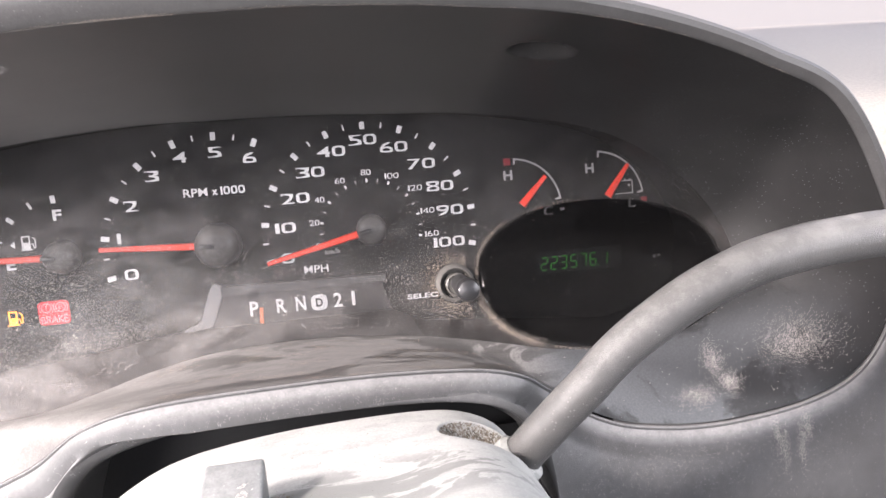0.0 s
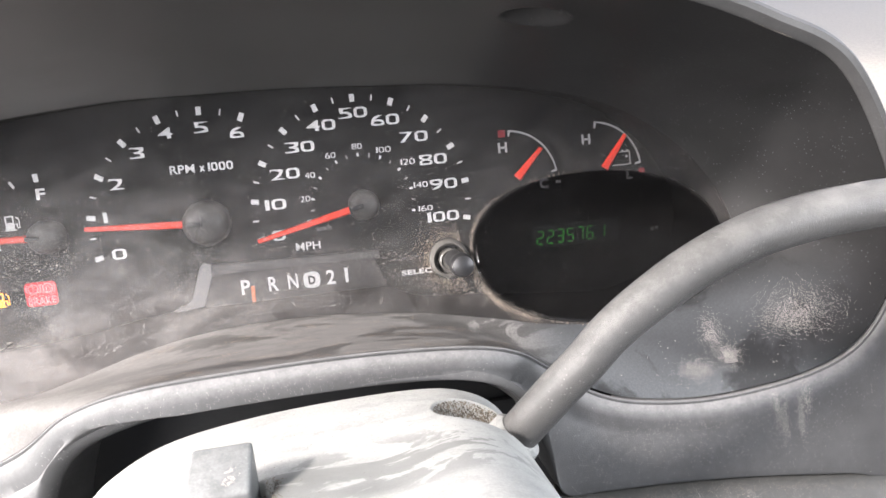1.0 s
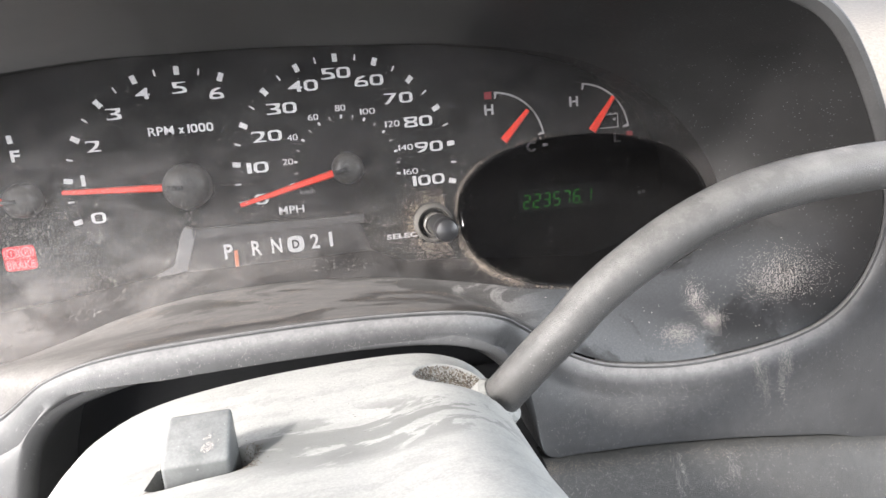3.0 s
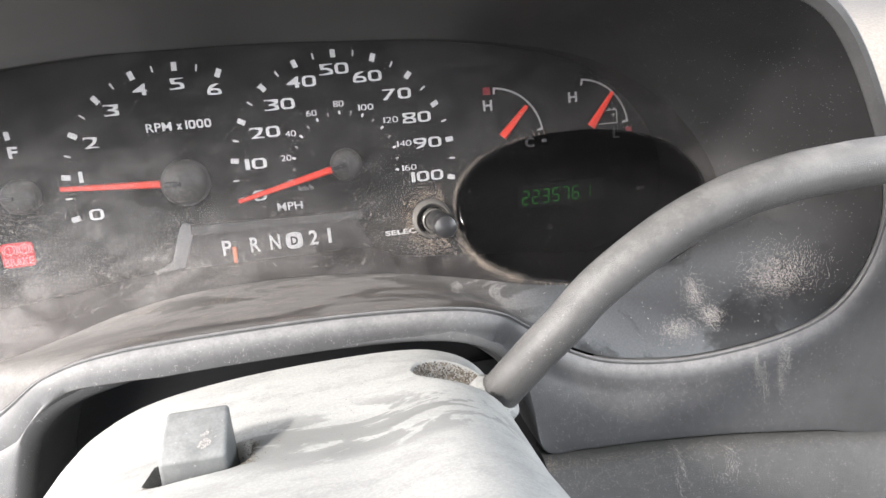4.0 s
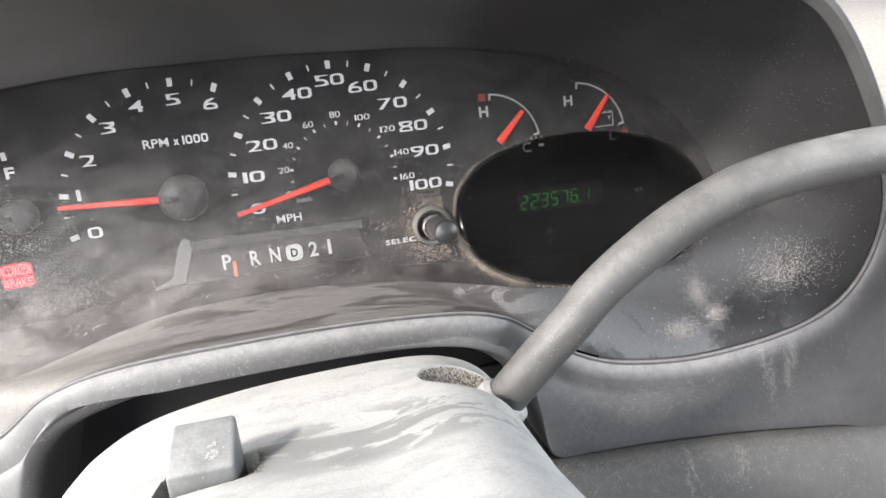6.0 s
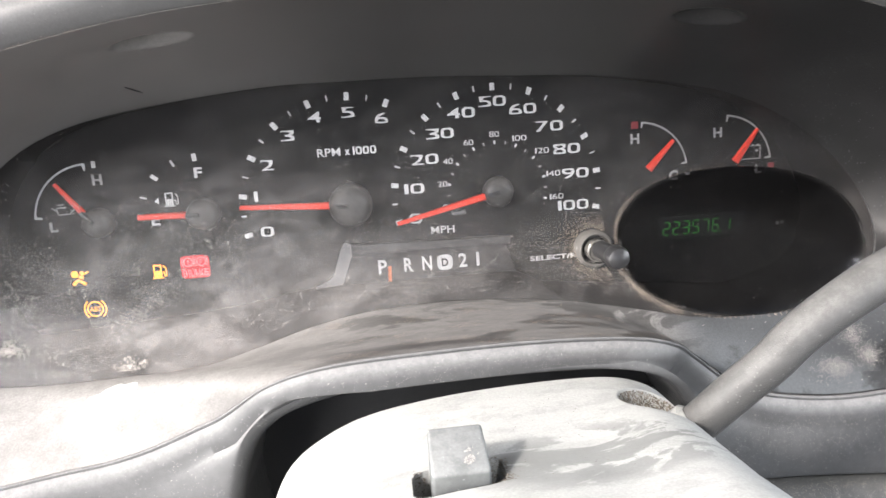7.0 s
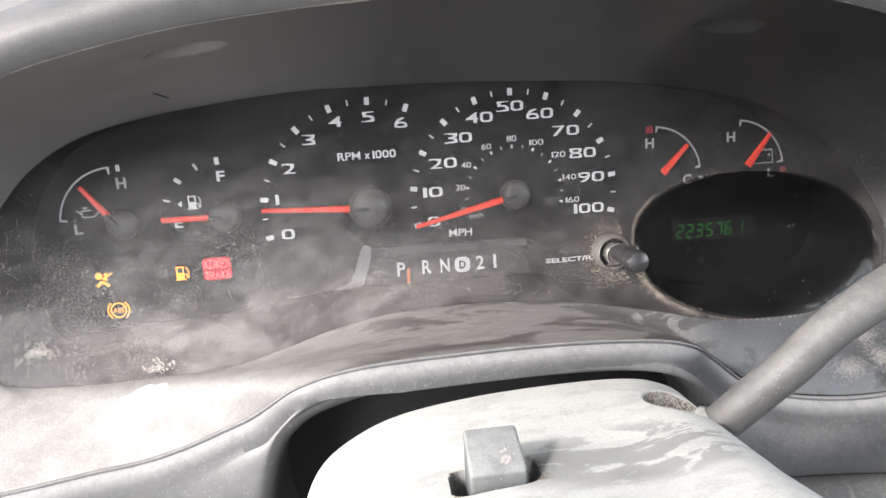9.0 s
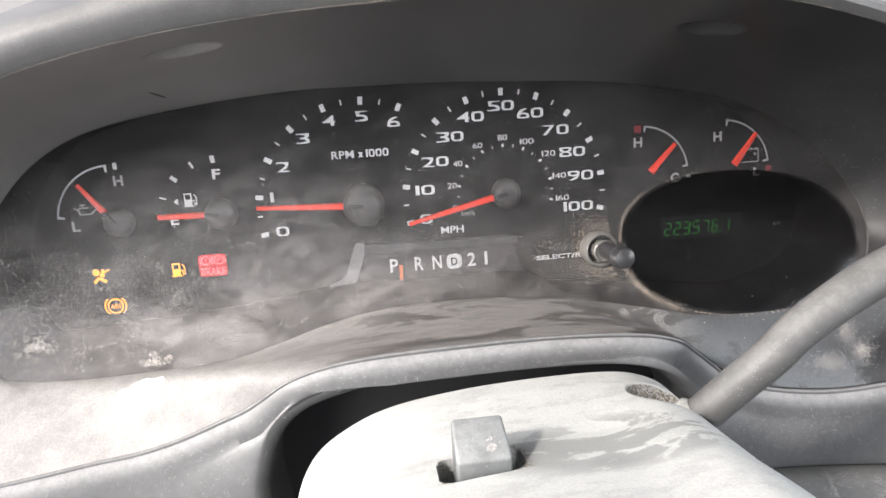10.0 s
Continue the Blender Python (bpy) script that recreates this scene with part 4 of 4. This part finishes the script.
# ---- loose dust: crumbs and scuffs lying on the surfaces ----
def fleck_mesh(spots, lint=1.0):
    """Small irregular flakes: place, normal and radius of each; lint draws them out."""
    verts, faces = [], []
    pick = random.Random(11)
    for p, n, r in spots:
        a = n.orthogonal().normalized()
        b = n.cross(a)
        k0 = len(verts)
        sides = 5
        turn0 = pick.uniform(0, 6.28)
        a1 = a * math.cos(turn0 * 3) + b * math.sin(turn0 * 3)
        b1 = n.cross(a1)
        for k in range(sides):
            g = turn0 + 2 * math.pi * k / sides
            q = r * pick.uniform(0.55, 1.3)
            verts.append(p + n * 0.012 + a1 * q * lint * math.cos(g) + b1 * q / lint ** 0.5 * math.sin(g))
        verts.append(p + n * (0.012 + 0.2 * r))
        for k in range(sides):
            faces.append((k0 + k, k0 + (k + 1) % sides, k0 + sides))
    bm = bmesh.new()
    vs = [bm.verts.new(v) for v in verts]
    for f in faces:
        bm.faces.new([vs[i] for i in f])
    return bm


def surface_of(ob):
    """A search tree of a part, in cluster centimetres."""
    base = ORIGIN[ob.name]
    return BVHTree.FromPolygons([v.co * 100 + base for v in ob.data.vertices], [tuple(f.vertices) for f in ob.data.polygons])


def dropped(tree, starts, way):
    """Where rays along a direction first meet a surface."""
    out = []
    for p, r in starts:
        hit, n, _, _ = tree.ray_cast(Vector(p), Vector(way))
        if hit is not None:
            if n.dot(Vector(way)) > 0:
                n = -n
            out.append((hit, n, r))
    return out


pick = random.Random(7)
# crumbs on the lens, thicker low down and towards the door
spots = []
lens_normal = Vector((0, -1, 0.5)).normalized()
while len(spots) < 15000:
    x, z = pick.uniform(-21.8, 14.5), pick.uniform(-5.0, 5.0)
    ring_test = ((x - OVAL[0]) / OVAL[2]) ** 2 + ((z - OVAL[1]) / OVAL[3]) ** 2
    dense_here = 0.04 + 0.96 * smooth_step(3.2, -3.6, z) * (0.30 + 0.70 * smooth_step(6, -16, x))
    dense_here *= 0.35 + 1.3 * max(0.0, noise.noise(Vector((x * 0.8, z * 0.8, 3.1))) + 0.25)
    if z > 4.9 - 0.012 * abs(x + 5) ** 1.6 or z < (-3.55 if -9 < x < 3 else -3.75 - 0.32 * min(4.0, max(-9 - x, x - 3))) or pick.random() > dense_here * (0.06 if ring_test < 1 else 1.0):
        continue
    spots.append((Vector((x, lens_y(z) - 0.02, z)), lens_normal, pick.choice((0.006, 0.007, 0.008, 0.009, 0.010, 0.012, 0.016, 0.022))))
tagged(part("dust", fleck_mesh(spots, 1.7), M_LINT, lens, "pale dust crumbs and lint", smooth=False), kind="stuff")


def clump(cx, cz, r, count, size):
    out = []
    for _ in range(count):
        a, d = pick.uniform(0, 6.28), r * pick.random() ** 0.7
        x, z = cx + d * math.cos(a) * 1.3, cz + d * math.sin(a) * 0.7
        if noise.noise(Vector((x * 3.2, z * 3.2, 8.0))) + 0.5 * noise.noise(Vector((x * 9, z * 9, 2.0))) > 0.9 * d / r - 0.55:
            out.append((Vector((x, lens_y(z) - 0.02, z)), lens_normal, size * pick.uniform(0.4, 1.2)))
    return out


spots = clump(-19.95, -3.95, 0.75, 1700, 0.018) + clump(-15.4, -4.85, 0.50, 900, 0.017)
tagged(part("dust", fleck_mesh(spots), M_CAKE, lens, "pale caked dust spots", smooth=False), kind="stuff")
# caked dust along the edge of the display window
edge_pts = oval(OVAL[0], OVAL[1], OVAL[2] + 0.05, OVAL[3] + 0.05, 160)
spots = []
for a, b, wide, count in ((60, 84, 0.05, 900), (84, 106, 0.11, 2200), (108, 128, 0.03, 320), (40, 60, 0.03, 200)):
    for _ in range(count):
        x, z = edge_pts[pick.randrange(a, b)]
        x, z = x + pick.gauss(0, wide) - 0.4 * wide, z + pick.gauss(0, wide)
        spots.append((Vector((x, lens_y(z) - 0.06, z)), lens_normal, pick.uniform(0.005, 0.014)))
tagged(part("dust", fleck_mesh(spots), M_GRIME, display_lens, "pale brown caked dust", smooth=False), kind="stuff")
# dust round the reset button
spots = []
for _ in range(2200):
    a, d = pick.uniform(0.6, 5.2), 0.8 + abs(pick.gauss(0, 0.35))
    x, z = 3.0 + d * math.cos(a), -2.18 + d * math.sin(a)
    if x < 3.6:
        spots.append((Vector((x, lens_y(z) - 0.02, z)), lens_normal, pick.uniform(0.005, 0.014)))
tagged(part("dust", fleck_mesh(spots), M_GRIME, lens, "brown dust crumbs", smooth=False), kind="stuff")
def scatter(tree, way, start_y, centres, count, size):
    """Flecks strewn round (x, z) centres and dropped onto a surface."""
    starts = []
    for _ in range(count):
        cx, cz, sx, sz = pick.choice(centres)
        starts.append(((cx + pick.gauss(0, sx), start_y, cz + pick.gauss(0, sz)), size * pick.uniform(0.4, 1.3)))
    return dropped(tree, starts, way)


bowl = surface_of(moulding)
spots = scatter(bowl, (0, 1, 0), -12.5, [(16.3, -5.7, 0.75, 0.40), (16.6, -5.2, 0.7, 0.4), (16.0, -5.9, 0.6, 0.3), (11.9, -7.35, 0.42, 0.2), (12.9, -6.1, 0.25, 0.35), (13.4, -7.0, 0.25, 0.22)], 9000, 0.0085)
spots += scatter(bowl, (0, 1, 0), -12.5, [(14.0, -6.5, 3.0, 1.0)], 160, 0.016)
tagged(part("dust", fleck_mesh(spots), M_CRUMB, moulding, "pale dust spots", smooth=False), kind="stuff")
coat = []
for f in (0.05, 0.35, 0.65, 0.85, 1.0):
    ring = []
    for k in range(40):
        a = 2 * math.pi * k / 40
        q = f * (1 + 0.16 * math.sin(2 * a + 1) + 0.10 * math.sin(5 * a) + 0.07 * math.sin(9 * a + 2))
        hit = bowl.ray_cast(Vector((-15.6 + 0.80 * q * math.cos(a), min(-6.9, -8.0 + 0.60 * q * math.sin(a)), -3.0)), Vector((0, 0, -1)))[0]
        ring.append(hit + Vector((0, 0, 0.02 * (1 - f) + 0.004)))
    coat.append(ring)
tagged(part("dust", skin(coat, True, True), M_CHALK, moulding, "white dust patch on the ledge"), kind="stuff")
# pale flecks drawn as the bright worn edge of the hood's front seam
spots = []
for _ in range(14000):
    k = pick.randrange(COUNT)
    p = seam_ring[k]
    if p.z > 2.0 and -22 < p.x < 14 and noise.noise(Vector((p.x * 0.5, 2.2, 0.4))) + 0.35 > pick.random() * (0.5 + 1.6 * smooth_step(-14, 6, p.x)):
        q = seam_ring[(k + 1) % COUNT].lerp(p, pick.random())
        spots.append((q + seam_out[k] * pick.gauss(0.02, 0.018) + Vector((0, -0.03, 0)), Vector((0, -0.9, -0.3)).normalized(), pick.uniform(0.005, 0.011)))
tagged(part("dust", fleck_mesh(spots), M_GRIME, moulding, "pale brown flecks drawn as the seam's bright worn edge", smooth=False), kind="stuff")
scratch = []
for k in range(9):
    hit = bowl.ray_cast(Vector((-14.75 + 0.03 * k, -4.6 + 0.15 * k, 2.0)), Vector((0, 0, 1)))[0]
    scratch.append(hit + Vector((0, 0, -0.01)))
part("scratch", tube(scratch, [0.01 + 0.03 * math.sin(math.pi * k / 8) for k in range(9)], 8), M_DARK, moulding, "short dark gouge in the plastic")
# brown smudges along the ledge under the gear strip
starts = []
while len(starts) < 5200:
    x, y = pick.uniform(-9.0, 4.5), pick.uniform(-10.6, -6.0)
    if noise.noise(Vector((x * 0.55, y * 1.6, 5.2))) + 0.5 * noise.noise(Vector((x * 2.0, y * 4.0, 1.7))) > 0.12 + 0.3 * pick.random():
        starts.append(((x, y, -2.0), pick.uniform(0.006, 0.016)))
tagged(part("dust", fleck_mesh(dropped(bowl, starts, (0, 0, -1))), M_GRIME, moulding, "brown dust smudges", smooth=False), kind="stuff")
# a pale smudge on the hazard switch
starts = []
for _ in range(380):
    a, d = pick.uniform(0, 6.28), pick.random() ** 0.6
    x, y = -3.92 + 0.24 * d * math.cos(a), -16.72 + 0.22 * d * math.sin(a)
    if noise.noise(Vector((x * 6, y * 6, 1.5))) > 0.8 * d - 0.55:
        starts.append(((x, y, 0.0), pick.uniform(0.006, 0.014)))
tagged(part("dust", fleck_mesh(dropped(surface_of(button), starts, (0, 0, -1))), M_CRUMB, button, "pale dust smudge", smooth=False), kind="stuff")
# brown dust in the lever's pocket and at the switch's foot
shell = surface_of(cover)
starts = []
for _ in range(7000):
    a, d = pick.uniform(0, 6.28), pick.random() ** 0.5
    starts.append(((2.25 + 1.36 * d * math.cos(a), -13.45 + 0.97 * d * math.sin(a), 0.0), pick.uniform(0.010, 0.035)))
for _ in range(320):
    starts.append(((pick.uniform(-9.0, 3.0), pick.uniform(-17.5, -11.8), 0.0), pick.uniform(0.006, 0.016)))
# dense dark flecks across the switch's wells paint in their shade
for _ in range(5200):
    starts.append(((pick.uniform(-5.25, -3.15), pick.uniform(-17.12, -15.72), 0.0), pick.uniform(0.010, 0.030)))
for _ in range(500):
    starts.append(((-3.15 + pick.gauss(0, 0.10), pick.uniform(-17.1, -15.9), 0.0), pick.uniform(0.008, 0.03)))
tagged(part("dust", fleck_mesh(dropped(shell, starts, (0, 0, -1))), M_GRIT_SHADE, cover, "brown grit and dust in the pockets, painting the switch wells' shade", smooth=False), kind="stuff")
panel = surface_of(bpy.data.objects["front_panel"])
spots = scatter(panel, (0, 1, 0), -14, [(14.7, -8.9, 0.10, 0.45), (15.0, -9.6, 0.12, 0.5), (16.0, -8.7, 0.10, 0.4), (15.7, -9.4, 0.10, 0.5)], 2000, 0.010)
spots += scatter(panel, (0, 1, 0), -14, [(9.0, -9.6, 2.2, 0.5), (14.0, -9.5, 4.0, 0.9), (-13.0, -9.0, 2.0, 2.0), (-3.0, -4.7, 4.0, 0.4)], 2600, 0.009)
tagged(part("dust", fleck_mesh(spots), M_CRUMB, bpy.data.objects["front_panel"], "pale dust scuffs", smooth=False), kind="stuff")
knee = surface_of(bpy.data.objects["knee_panel"])
spots = scatter(knee, (0, 1, 0), -16, [(10.6, -12.3, 0.10, 0.35), (10.9, -11.9, 0.06, 0.3), (12.6, -12.6, 0.3, 0.15), (13.0, -12.2, 0.15, 0.25)], 800, 0.010)
spots += scatter(knee, (0, 1, 0), -16, [(12.0, -12.4, 5.0, 1.0), (9.0, -11.6, 3.0, 0.3)], 1600, 0.010)
tagged(part("dust", fleck_mesh(spots), M_CRUMB, bpy.data.objects["knee_panel"], "pale dust scuffs", smooth=False), kind="stuff")
# sandy dust lying along the knee panel's top edge
starts = []
for _ in range(2600):
    p = seam_low[min(59, int(60 * pick.random() ** 1.6))]
    starts.append(((p.x + pick.uniform(-0.3, 0.3), -16.0, p.z - 0.05 - abs(pick.gauss(0, 0.16))), pick.uniform(0.005, 0.012)))
tagged(part("dust", fleck_mesh(dropped(knee, starts, (0, 1, 0))), M_GRIME, bpy.data.objects["knee_panel"], "sandy brown dust along the seam", smooth=False), kind="stuff")

# ---- the cab that closes the place ----


def cab_piece(name, size, centre, label, category):
    bm = bmesh.new()
    bmesh.ops.create_cube(bm, size=1)
    bmesh.ops.scale(bm, verts=bm.verts, vec=size)
    bmesh.ops.bevel(bm, geom=bm.edges[:], offset=0.01, segments=2, affect='EDGES')
    me = bpy.data.meshes.new(name)
    bm.to_mesh(me)
    bm.free()
    me.materials.append(M_CAB)
    ob = new(name, me)
    ob.location = centre
    return tagged(ob, label, category, kind="structure")


cab_piece("floor", (1.80, 2.10, 0.06), (0.25, -0.35, 0.37), "plain grey cab floor", "floor")
# unseen roof, its height set so the sun reaches the lever
cab_piece("ceiling", (1.80, 1.60, 0.05), (0.25, -0.62, 1.84), "plain grey cab roof lining", "ceiling")
cab_piece("wall_left", (0.06, 0.70, 0.66), (-0.65, 0.35, 0.73), "plain grey cab side ahead of the open door", "wall")
cab_piece("wall_right", (0.06, 2.10, 0.66), (1.15, -0.35, 0.73), "plain grey cab door below its window", "wall")
cab_piece("wall_rear", (1.80, 0.06, 0.80), (0.25, -1.40, 0.80), "plain grey cab rear wall", "wall")
cab_piece("wall_front", (1.80, 0.06, 0.64), (0.25, 0.68, 0.72), "plain grey bulkhead under the windscreen", "wall")
for x in (-0.65, 1.15):
    cab_piece("pillar", (0.06, 0.10, 0.78), (x, -0.90, 1.43), "plain grey door pillar", "pillar")
bm = bmesh.new()
bmesh.ops.create_grid(bm, x_segments=2, y_segments=2, size=400)
me = bpy.data.meshes.new("ground")
bm.to_mesh(me)
bm.free()
me.materials.append(M_GROUND)
tagged(new("ground", me), "dry pale ground outside the cab", "ground", kind="structure")
bpy.data.objects["ground"].location.z = -0.4
